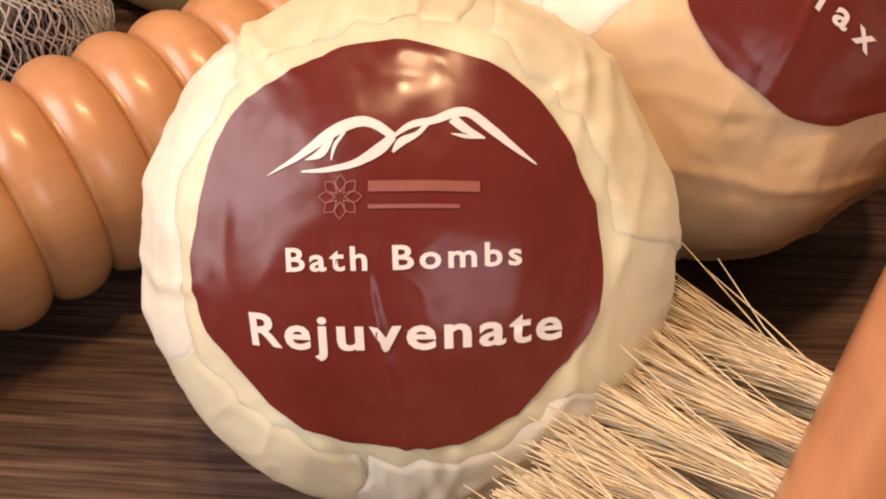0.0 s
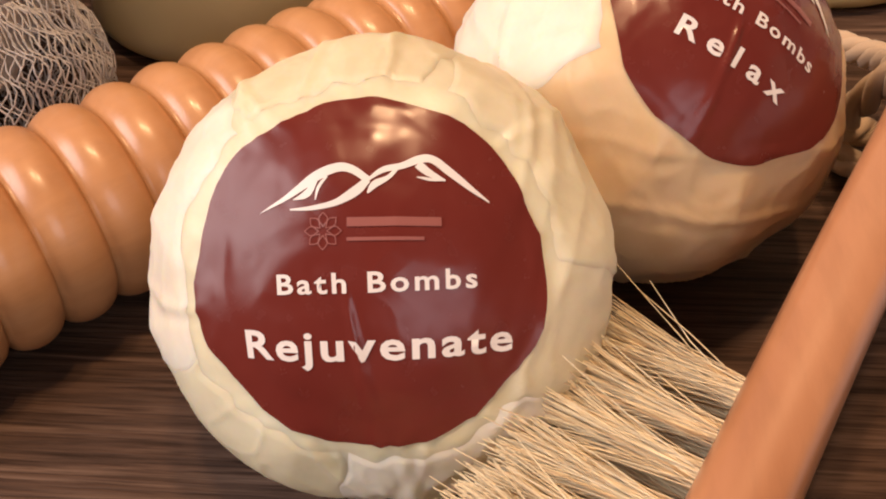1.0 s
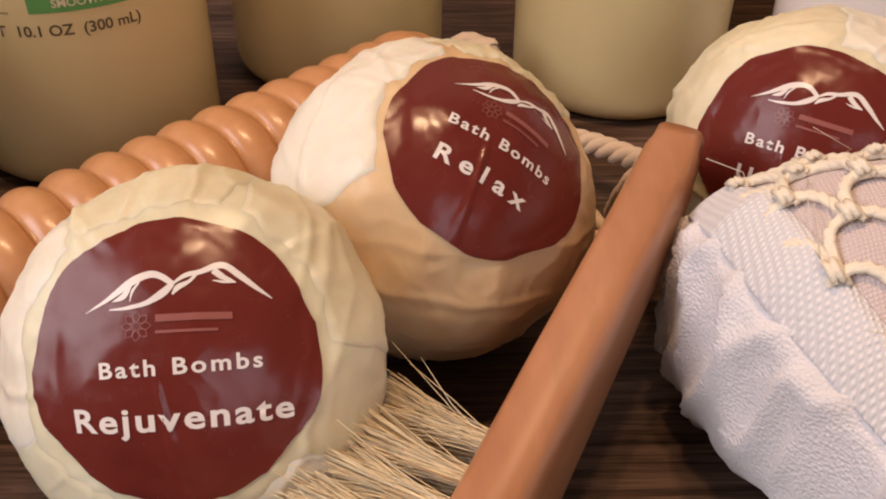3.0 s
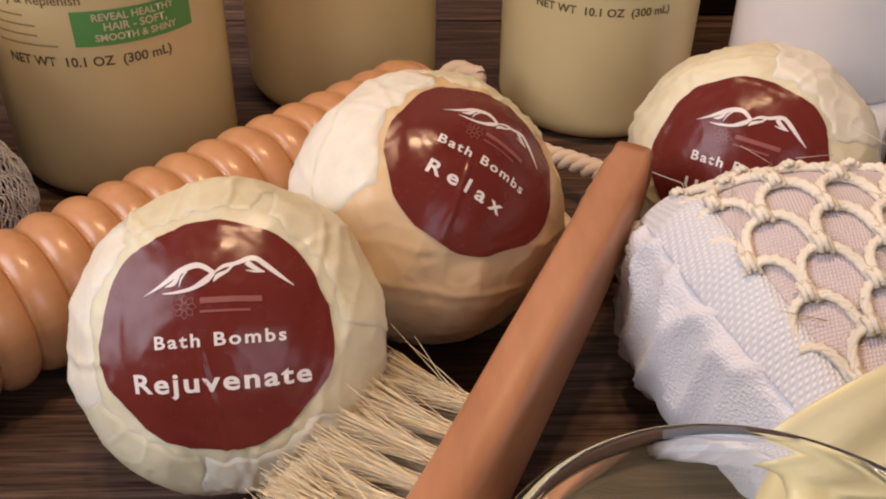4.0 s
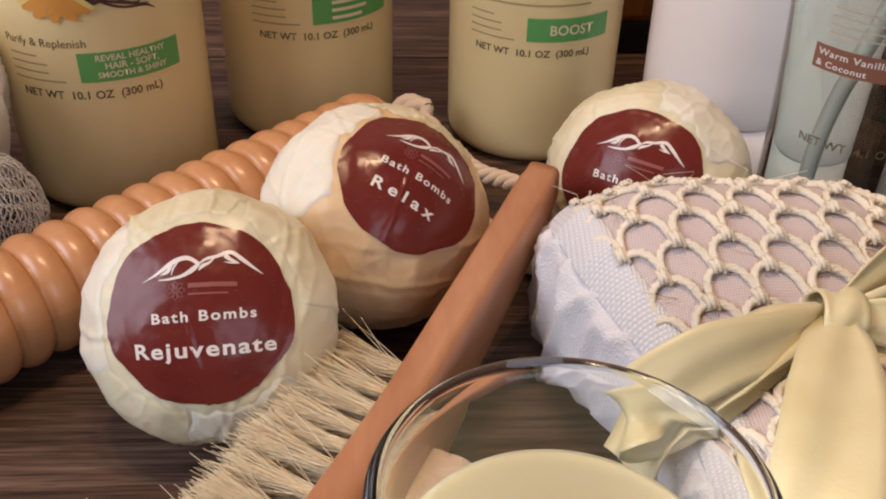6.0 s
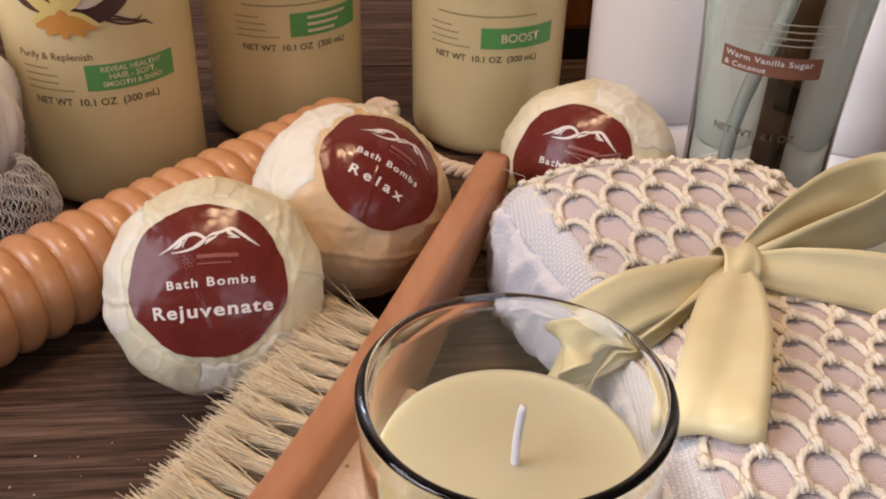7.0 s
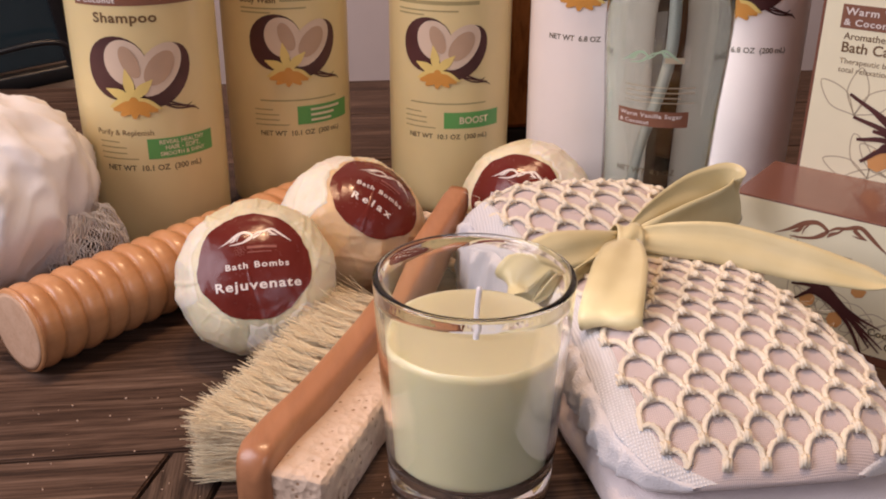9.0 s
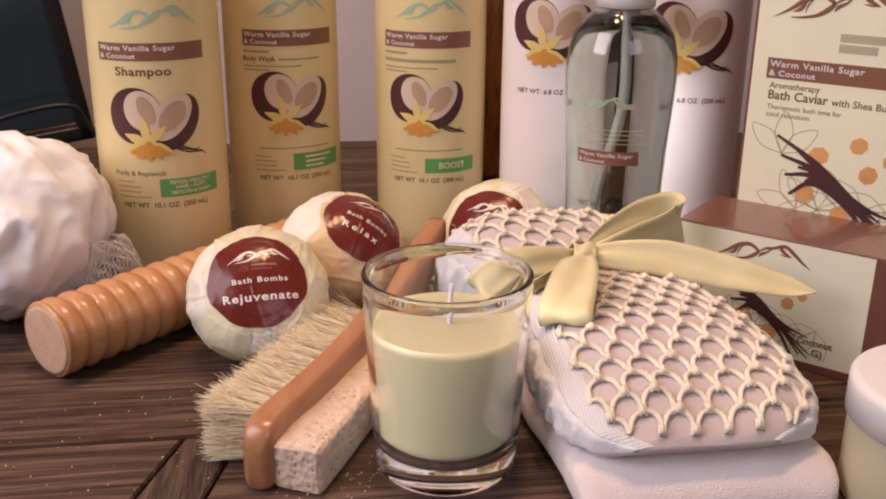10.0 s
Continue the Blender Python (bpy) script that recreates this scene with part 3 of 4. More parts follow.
    for s in range(3):
        bm = bmesh.new()
        loop = []
        for i in range(19):
            a = 2 * math.pi * i / 18
            loop.append(Vector((0.1020 + 0.006 * math.cos(a), 0.1325 + 0.005 * math.sin(a) * math.cos(s), 0.017 + 0.006 * math.sin(a + s * 1.2))) - origin)
        tube_into(bm, loop, 0.0024, 7, False)
        part("cord_knot", bm, ROPE, ob, "turn of the cord knot")


body_brush()

# ---------------------------------------------------------------- pumice stone


def pumice_stone():
    at = (0.0880, -0.0625, 0.0)
    ob = thing("pumice_stone", at, "pale porous pumice stone beside the brush", "pumice stone")
    bm = box((0.0185, 0.086, 0.0185), (0, 0, 0.00925), 0.0030, 3)
    bmesh.ops.subdivide_edges(bm, edges=list(bm.edges), cuts=5, use_grid_fill=True)
    for p in bm.verts:
        q = noise.noise(p.co * 160) * 0.0006 + noise.noise(p.co * 420 + Vector((3, 1, 2))) * 0.0004
        p.co += Vector((q, q * 0.6, q if p.co.z > 0.002 else 0))
    ob.matrix_world = pose(*at, 0, 0, -26)
    part("stone", bm, PUMICE, ob)


pumice_stone()

# ---------------------------------------------------------------- candle in its glass


def candle():
    ob = thing("votive_candle", (0.1225, -0.0860, 0.0), "cream votive candle in a clear glass tumbler with white wick", "candle")
    R0, R1, H = 0.0250, 0.0292, 0.0735
    def outer(z):
        return R0 + (R1 - R0) * (z / H) ** 0.9
    prof = [(0.0, 0.0012), (R0 - 0.006, 0.0010), (R0 - 0.003, 0.0)] + arc(R0 - 0.0025, 0.0025, 0.0025, -90, 0, 4)
    prof += [(outer(z), z) for z in np.linspace(0.006, H - 0.0012, 14)]
    prof += arc(R1 - 0.0012, H - 0.0012, 0.0012, 0, 180, 8)
    prof += [(outer(z) - 0.0024, z) for z in np.linspace(H - 0.003, 0.0125, 14)] + arc(R0 - 0.0062, 0.0125, 0.0034, 0, -90, 4) + [(0.0, 0.0088)]
    part("tumbler", lathe(prof, 96), GLASS, ob, "clear glass tumbler with greenish rim").visible_shadow = False
    top = 0.0552
    def inner(z):
        return outer(z) - 0.00255
    wax = [(0.0, 0.0092), (R0 - 0.0066, 0.0092)] + arc(R0 - 0.0064, 0.0127, 0.0034, -90, 0, 4) + [(inner(z), z) for z in np.linspace(0.014, top, 14)]
    wax += [(inner(top) - 0.0008, top - 0.0002), (inner(top) - 0.003, top - 0.0006), (0.012, top - 0.0008), (0.003, top - 0.0002), (0.0, top)]
    part("wax", lathe(wax, 96), WAX, ob, "smooth cream candle wax")
    bm = bmesh.new()
    tube_into(bm, smooth_line([(0.0008, -0.001, top - 0.002), (0.0008, -0.001, top + 0.006), (0.0016, 0.0, top + 0.0135)], 6), [0.00085] * 12 + [0.0007], 8)
    part("wick", bm, WICK, ob, "short white cotton wick")


candle()

# ---------------------------------------------------------------- cream bottles


def coconut_art(ob, place, u, v, k, h=0.00012):
    """Two coconut halves, a vanilla flower and pods, printed round (u, v); k is the scale."""
    def d(x, y, a, b, turn=0.0):
        return art_disc(u + x * k, v + y * k, a * k, b * k, turn, 3, 26)
    art("coconut_shell", [d(-11.5, 3.5, 13.5, 13.0, 20), d(-13.5, 0.5, 11.0, 12.5, 30)], place, h, SHELL, ob)
    art("coconut_flesh_back", [d(-7.5, 5.0, 9.0, 10.3, 25)], place, h * 1.8, FLESH, ob)
    art("coconut_shell_front", [d(8.5, -1.2, 10.6, 15.6, -36)], place, h * 2.6, SHELL, ob)
    art("coconut_flesh_front", [d(6.2, 1.6, 8.2, 13.6, -40)], place, h * 3.4, FLESH, ob)
    art("coconut_hollow", [d(6.8, 2.2, 5.2, 8.8, -40), d(-5.6, 5.4, 3.6, 7.4, 22)], place, h * 4.2, FLESH_DARK, ob)
    pods = [art_stroke([(u + (0 + i) * k, v - 12 * k), (u + (9 + i) * k, v - (13 + i) * k), (u + (17 + i) * k, v - (16 + 0.4 * i) * k), (u + (20 + i) * k, v - (15 + 1.2 * i) * k)], [0.8 * k, 0.8 * k, 0.7 * k, 0.3 * k]) for i in (0, 1.6, 3.4)]
    for i, pod in enumerate(pods):
        art("vanilla_pod", [pod], place, h * (3.4 + 0.2 * i), SHELL, ob)
    petals, lower = [], []
    for i, (a, long) in enumerate(((98, 13.5), (42, 12.5), (158, 12), (200, 11), (338, 13))):
        c, s = math.cos(math.radians(a)), math.sin(math.radians(a))
        petals.append(art_stroke([(u - 6 * k, v - 11 * k), (u + (-6 + c * long * 0.5) * k, v + (-11 + s * long * 0.5) * k), (u + (-6 + c * long) * k, v + (-11 + s * long) * k)], [2.0 * k, 4.6 * k, 0.5 * k], 6))
    for a in (205, 232, 265, 300, 328):
        c, s = math.cos(math.radians(a)), math.sin(math.radians(a))
        lower.append(art_stroke([(u - 5 * k, v - 13 * k), (u + (-5 + c * 4.5) * k, v + (-13 + s * 3.2) * k), (u + (-5 + c * 11) * k, v + (-13 + s * 7.0) * k)], [2.6 * k, 4.6 * k, 1.2 * k], 6))
    for i, petal in enumerate(petals):
        art("flower_petal", [petal], place, h * (5.0 + 0.15 * i), PETAL, ob)
    art("flower_lip", lower + [d(-5.5, -13, 2.2, 3.0)], place, h * 5.8, PETAL_DARK, ob)


def banner_words(ob, place, u, v, tall, wide, h, text_wide):
    art("banner", [art_rect(u, v, u + wide, v + tall, 24, 3)], place, h, BROWN_PRINT, ob, "brown printed banner")
    size = text_wide
    art("banner_lettering", [art_text("Warm Vanilla Sugar", u + 0.0012, v + tall * 0.58, size, bold=0.022, align="LEFT", gap=1.12, tall=0.86), art_text("& Coconut", u + 0.0012, v + tall * 0.14, size * 0.50, bold=0.022, align="LEFT", gap=1.12, tall=0.86)], place, h * 2, PRINT_WHITE, ob)


def bottle(at, r, facing, kind, label):
    ob = thing("bottle", at, label, "bottle", "cream hair and body bottles")
    H = 0.168

    def radius_at(z):
        return r * (0.985 + 0.015 * math.sin(math.pi * min(1, max(0, z / H))))
    prof = [(0.0, 0.0022), (r * 0.70, 0.0018), (r * 0.80, 0.0)] + arc(r - 0.0062, 0.0058, 0.0058, -78, 0, 6)
    prof += [(radius_at(z), z) for z in np.linspace(0.008, H - 0.016, 16)]
    prof += arc(r * 0.985 - 0.014, H - 0.014, 0.014, 8, 80, 8) + [(0.0125, H + 0.0005), (0.0125, H + 0.004)]
    part("bottle_body", lathe(prof, 96), CREAM_BOTTLE, ob)
    part("cap", lathe([(0.0125, H + 0.002), (0.0175, H + 0.0022)] + arc(0.0165, H + 0.022, 0.0015, 0, 90, 4) + [(0.0, H + 0.0238)], 64), CAP_WHITE, ob, "white flip cap")
    place = on_cylinder(radius_at, facing)
    k = r / 0.033
    art("emblem", mountains(-0.022 * k, 0.131, 0.044 * k), place, 0.00012, MINT_PRINT, ob, "pale mint mountain emblem")
    banner_words(ob, place, -0.0300 * k, 0.1160, 0.0085, 0.055 * k, 0.00012, 0.0385 * k)
    title = {"shampoo": "Shampoo", "wash": "Body Wash", "bath": ""}[kind]
    lines = []
    if kind == "shampoo":
        art("title_lettering", [art_text(title, -0.0205 * k, 0.1090, 0.0275 * k, bold=0.024, align="LEFT", gap=1.08, tall=0.86)], place, 0.00012, BROWN_INK, ob)
    else:
        art("small_print_top", bars(-0.030 * k, 0.1125, [0.016 * k], 0.0012, 0.002), place, 0.00012, OLIVE_INK, ob)
        if title:
            art("title_lettering", [art_text(title, -0.0300 * k, 0.1080, 0.019 * k, bold=0.02, align="LEFT")], place, 0.00012, BROWN_INK, ob)
        lines = bars(-0.030 * k, 0.1082, [0.045 * k] if not title else [], 0.0018, 0.002) + bars(-0.009 * k, 0.1086, [0.024 * k] if title else [], 0.0009, 0.002)
        art("small_print", lines + bars(-0.030 * k, 0.1050, [0.034 * k, 0.016 * k], 0.0007, 0.0020), place, 0.00012, OLIVE_INK, ob, "small print lines")
    coconut_art(ob, place, -0.001 * k, 0.0868, 0.00100 * k)
    if kind == "shampoo":
        art("claim_lettering", [art_text("Purify & Replenish", -0.0262 * k, 0.0590, 0.0265 * k, align="LEFT")], place, 0.00012, BROWN_INK, ob)
    else:
        art("claim_lettering", bars(-0.022 * k, 0.0600, [0.042 * k], 0.0007, 0.002), place, 0.00012, OLIVE_INK, ob, "small print line")
    art("seal_print", bars(-0.0255 * k, 0.0555, [0.010 * k, 0.013 * k, 0.013 * k, 0.018 * k], 0.0005, 0.0026), place, 0.00012, OLIVE_INK, ob, "faded seal print")
    art("green_panel", [art_rect(-0.0030 * k, 0.0478, 0.0290 * k, 0.0572 if kind != "bath" else 0.0560, 16, 2)], place, 0.00012, GREEN_PRINT, ob, "green claim panel")
    words = {"shampoo": ["REVEAL HEALTHY", "HAIR - SOFT,", "SMOOTH & SHINY"], "wash": [], "bath": ["BOOST"]}[kind]
    if kind == "wash":
        art("green_print", bars(0.004 * k, 0.0545, [0.018 * k, 0.014 * k, 0.012 * k], 0.0012, 0.0027), place, 0.00026, CREAM_PRINT, ob, "pale print lines")
    elif kind == "bath":
        art("green_lettering", [art_text("BOOST", 0.0135 * k, 0.0503, 0.0165 * k, bold=0.02)], place, 0.00026, CREAM_PRINT, ob)
    else:
        art("green_lettering", [art_text(w, 0.0130 * k, 0.0545 - 0.0027 * i, s * k, bold=0.02) for i, (w, s) in enumerate(zip(words, (0.0215, 0.0165, 0.0215)))], place, 0.00026, CREAM_PRINT, ob)
    art("weight_lettering", [art_text("NET WT  10.1 OZ  (300 mL)", -0.0228 * k, 0.0424, 0.0440 * k, bold=0.016, align="LEFT")], place, 0.00012, DARK_INK, ob)
    return ob


bottle((0.0014, 0.1305, 0), 0.0328, -82, "shampoo", "cream plastic shampoo bottle with coconut print, standing behind the roller")
bottle((0.0641, 0.1754, 0), 0.0318, -76, "wash", "cream plastic body wash bottle with coconut print")
bottle((0.1472, 0.1606, 0), 0.0309, -97, "bath", "cream plastic bath product bottle with coconut print and green panel")


def lotion(at, r, facing, label):
    ob = thing("lotion_bottle", at, label, "bottle", "white lotion bottles")
    def radius_at(z):
        return r * (0.97 + 0.03 * min(1, z / 0.08))
    part("base_cap", lathe([(0.0, 0.0006), (r * 0.90, 0.0)] + arc(r * 0.965 - 0.002, 0.002, 0.002, -90, 0, 4) + [(r * 0.965, 0.0240), (r * 0.93, 0.0246)], 72), PINK_WHITE, ob, "smooth white base cap")
    prof = [(r * 0.93, 0.0240), (r * 0.968, 0.0249)] + [(radius_at(z), z) for z in np.linspace(0.026, 0.158, 12)] + arc(r * 0.75, 0.158, r * 0.25, 0, 90, 6) + [(0.0, 0.158 + r * 0.25)]
    part("bottle_body", lathe(prof, 80), PINK_WHITE, ob)
    place = on_cylinder(radius_at, facing)
    coconut_art(ob, place, 0.0, 0.1280, 0.00098)
    art("weight_lettering", [art_text("NET WT  6.8 OZ  (200 mL)", -0.0200, 0.0945, 0.0400, bold=0.016, align="LEFT")], place, 0.00012, DARK_INK, ob)
    return ob


lotion((0.2125, 0.1370, 0), 0.0285, -104, "white lotion bottle standing on its cap behind the spray bottle")
lotion((0.2790, 0.1080, 0), 0.0285, -112, "white lotion bottle standing on its cap beside the cream carton")


def spray_bottle():
    ob = thing("spray_bottle", (0.2290, 0.0700, 0), "clear spray bottle filled with grey green liquid", "bottle")
    shape = [(0.0230, 0.004), (0.0236, 0.02), (0.0236, 0.05), (0.0246, 0.075), (0.0262, 0.098), (0.0268, 0.112), (0.0262, 0.122), (0.0240, 0.131), (0.0195, 0.1385), (0.0140, 0.1425), (0.0118, 0.1445)]
    def radius_at(z):
        return float(np.interp(z, [p[1] for p in shape], [p[0] for p in shape]))
    zs = list(np.linspace(0.004, 0.1445, 34))
    prof = [(0.0, 0.0010), (0.018, 0.0004), (0.0205, 0.0)] + arc(0.0205, 0.0025, 0.0025, -90, 0, 3) + [(radius_at(z), z) for z in zs] + [(0.0118, 0.150)]
    part("shell", lathe(prof, 72), CLEAR, ob, "clear plastic shell").visible_shadow = False
    liquid = [(0.0, 0.0022), (0.0185, 0.0022), (0.0215, 0.004)] + [(radius_at(z) - 0.0008, z) for z in zs if 0.005 < z < 0.1335] + [(radius_at(0.1335) - 0.0009, 0.1337), (0.0, 0.1337)]
    part("liquid", lathe(liquid, 72), LIQUID, ob, "grey green liquid").visible_shadow = False
    bm = bmesh.new()
    tube_into(bm, smooth_line([(-0.004, 0.002, 0.006), (-0.005, 0.0, 0.05), (0.001, 0.0, 0.10), (0.0, 0.0, 0.149)], 10), 0.0013, 10)
    part("dip_tube", bm, TUBE, ob, "pale plastic dip tube")
    part("collar", lathe([(0.0122, 0.1435), (0.0140, 0.1440), (0.0140, 0.1530), (0.0100, 0.1545), (0.0090, 0.160), (0.0090, 0.168), (0.0, 0.168)], 56), CAP_WHITE, ob, "white spray collar")
    place = on_cylinder(radius_at, -119)
    art("emblem", mountains(-0.0150, 0.0985, 0.026), place, 0.00015, MINT_PRINT, ob, "pale mint mountain emblem")
    art("brand_bars", bars(0.004, 0.0995, [0.008], 0.0025, 0.003), place, 0.00015, GREY_LINE, ob)
    art("small_print", bars(-0.012, 0.089, [0.03, 0.03, 0.024, 0.03], 0.0004, 0.0022), place, 0.00015, GREY_LINE, ob, "faint small print lines")
    banner_words(ob, place, -0.0150, 0.0720, 0.0068, 0.031, 0.00015, 0.0270)
    art("weight_lettering", [art_text("NET WT  4.1 OZ", -0.0135, 0.0505, 0.026, bold=0.016, align="LEFT")], place, 0.00015, DARK_INK, ob)


spray_bottle()

# ---------------------------------------------------------------- cartons


def beans_art(ob, place, u, v, k):
    """Vanilla pods, sugar lumps and a line-drawn flower round (u, v)."""
    lines = []
    for i in range(7):
        cu, cv = u + (-18 + i * 7) * k, v + (6 - (i * 37 % 19)) * k
        for a in range(3):
            t = math.radians(40 + 50 * a + 25 * i)
            c, s = math.cos(t), math.sin(t)
            lines.append(art_stroke([(cu, cv), (cu + (7 * c - 3 * s) * k, cv + (7 * s + 3 * c) * k), (cu + 14 * c * k, cv + 14 * s * k), (cu + (7 * c + 3 * s) * k, cv + (7 * s - 3 * c) * k), (cu, cv)], [0.35 * k] * 5, 5))
    art("flower_drawing", lines, place, 0.00014, GREY_LINE, ob, "thin grey flower drawing")
    lumps = [art_disc(u + x * k, v + y * k, s * k, s * 0.9 * k, 20 + 17 * i, 2, 7) for i, (x, y, s) in enumerate(((-6, 7, 3.4), (6, 12, 3.0), (10, 3, 3.2), (-9, -6, 3.6), (3, -12, 3.6), (16, 8, 2.6)))]
    for lump in lumps:
        art("sugar_lump", [lump], place, 0.00024, AMBER, ob, "amber sugar lump")
    pods = []
    for i in range(7):
        y0, y1 = 12 - 3.2 * i, -8 - 3.0 * i + (i % 3) * 4
        pods.append(art_stroke([(u + (-20 + (i % 2) * 5 + i) * k, v + y0 * k), (u - 6 * k, v + (y0 * 0.35) * k), (u + 8 * k, v + (-5 + y1 * 0.25) * k), (u + (16 + (i * 5 % 9)) * k, v + (y1 - 4) * k)], [0.9 * k, 1.7 * k, 1.6 * k, 0.5 * k], 6))
    for i, pod in enumerate(pods):
        art("vanilla_pod", [pod], place, 0.00034 + 0.00002 * i, SHELL, ob, "dark vanilla pod")


AXIS = math.degrees(math.atan2(-0.69, 0.724))


def flat_front(u, v, h):
    return Vector((u, -h, v))


def caviar_carton():
    w, d, tall = 0.088, 0.045, 0.165
    ob = thing("bath_caviar_carton", (0.2790, 0.0367, 0.0), "tall cream and brown bath caviar carton with vanilla print", "carton", rz=AXIS)
    part("carton_body", box((w, d, tall), (w / 2, d / 2, tall / 2), 0.0006), CARTON_BROWN, ob, "glossy brown carton sides", False)
    art("front_panel", [art_rect(0.0014, 0.002, w - 0.0014, tall - 0.002, 8, 8)], flat_front, 0.00012, CARTON_CREAM, ob, "cream printed front")
    art("emblem", mountains(0.008, 0.143, 0.055), flat_front, 0.00024, BROWN_PRINT, ob, "brown mountain emblem")
    art("brand_bars", bars(0.038, 0.1345, [0.030, 0.016], 0.0035, 0.0045), flat_front, 0.00024, GREY_LINE, ob)
    banner_words(ob, flat_front, 0.0080, 0.1160, 0.0092, 0.0790, 0.00024, 0.0410)
    art("title_lettering", [art_text("Aromatherapy", 0.0100, 0.1118, 0.0225, bold=0.01, align="LEFT"), art_text("Bath Caviar", 0.0100, 0.1068, 0.0265, bold=0.016, align="LEFT"), art_text("with Shea Bu", 0.0380, 0.1068, 0.0230, bold=0.01, align="LEFT"),
                            art_text("Therapeutic bath time for", 0.0100, 0.1022, 0.0330, align="LEFT"), art_text("total relaxation", 0.0100, 0.0988, 0.0195, align="LEFT")], flat_front, 0.00024, BROWN_INK, ob)
    beans_art(ob, flat_front, 0.044, 0.0740, 0.00138)


def soap_carton():
    w, d, tall = 0.0940, 0.046, 0.057
    ob = thing("soap_carton", (0.2408, 0.0102, 0.0), "small cream and brown soap carton lying before the tall one", "carton", rz=AXIS)
    part("carton_body", box((w, d, tall), (w / 2, d / 2, tall / 2), 0.0006), CARTON_BROWN, ob, "glossy brown carton sides", False)
    art("front_panel", [art_rect(0.0008, 0.0040, w - 0.0090, tall - 0.0008, 8, 8)], flat_front, 0.00012, CARTON_CREAM, ob, "cream printed front")
    art("emblem", mountains(0.0180, 0.0440, 0.042), flat_front, 0.00024, BROWN_PRINT, ob, "brown mountain emblem")
    art("brand_bars", bars(0.030, 0.0390, [0.018], 0.0022, 0.004), flat_front, 0.00024, GREY_LINE, ob)
    beans_art(ob, flat_front, 0.043, 0.0260, 0.00095)
    art("weight_lettering", [art_text("Coconut", 0.0660, 0.0125, 0.0150, bold=0.016), art_text("G)", 0.0675, 0.0078, 0.0045, bold=0.016)], flat_front, 0.00050, DARK_INK, ob)


caviar_carton()
soap_carton()

# ---------------------------------------------------------------- cream jar


def cream_jar():
    ob = thing("cream_jar", (0.2850, -0.1320, 0.0), "round cream jar with a white screw lid on the table", "jar")
    r = 0.0335
    part("tub", lathe([(0.0, 0.0006), (r - 0.005, 0.0)] + arc(r - 0.004, 0.003, 0.003, -90, 0, 5) + [(r - 0.001, 0.0300), (r - 0.002, 0.0335)], 80), CREAM_JAR, ob, "frosted tub of beige cream")
    part("lid", lathe([(r - 0.003, 0.0310), (r + 0.0003, 0.0310), (r + 0.0003, 0.0415)] + arc(r - 0.0027, 0.0420, 0.003, 0, 90, 6) + [(0.0, 0.0452)], 96), CAP_WHITE, ob, "smooth white screw lid")
    def place(u, v, h):
        return Vector((u, v, 0.0452 + h))
    art("emblem", mountains(-0.020, 0.004, 0.030), place, 0.00015, BROWN_PRINT, ob, "brown mountain emblem")
    art("lid_print", bars(-0.016, -0.006, [0.022, 0.015], 0.0016, 0.004), place, 0.00015, DARK_INK, ob)


cream_jar()

# ---------------------------------------------------------------- exfoliating mitt and ribbon

MITT_Y = [-0.128, -0.122, -0.110, -0.090, -0.060, -0.035, -0.022, -0.010, 0.004, 0.020, 0.034, 0.041]
MITT_L = [0.180, 0.167, 0.160, 0.1575, 0.1570, 0.1560, 0.1530, 0.1460, 0.1390, 0.1355, 0.1360, 0.1390]
MITT_R = [0.225, 0.240, 0.2485, 0.2480, 0.2415, 0.2350, 0.2310, 0.2290, 0.2260, 0.2240, 0.2220, 0.2190]
MITT_T = [0.026, 0.031, 0.037, 0.0430, 0.0480, 0.0475, 0.0460, 0.0520, 0.0580, 0.0590, 0.0500, 0.0360]
MITT_B = [0.024, 0.019, 0.017, 0.0170, 0.0165, 0.0150, 0.0100, 0.0060, 0.0020, 0.0010, 0.0040, 0.0200]


def mitt_at(y, a):
    """A point of the mitt's skin: y along it, a round its section (0: right edge, 90: top, 180: left edge)."""
    l, r, t, b = (float(np.interp(y, MITT_Y, q)) for q in (MITT_L, MITT_R, MITT_T, MITT_B))
    c, s = math.cos(math.radians(a)), math.sin(math.radians(a))
    x = (l + r) / 2 + (r - l) / 2 * math.copysign(abs(c) ** 0.62, c)
    mid = b + (t - b) * 0.42
    z = mid + (t - mid) * max(s, 0) ** 0.62 if s >= 0 else mid + (b - mid) * min(1, abs(s)) ** 0.5
    soft = noise.noise(Vector((x * 45, y * 45, 3.1))) * 0.0022 * max(s, 0)
    return Vector((x, y, max(z + soft, 0.0006)))


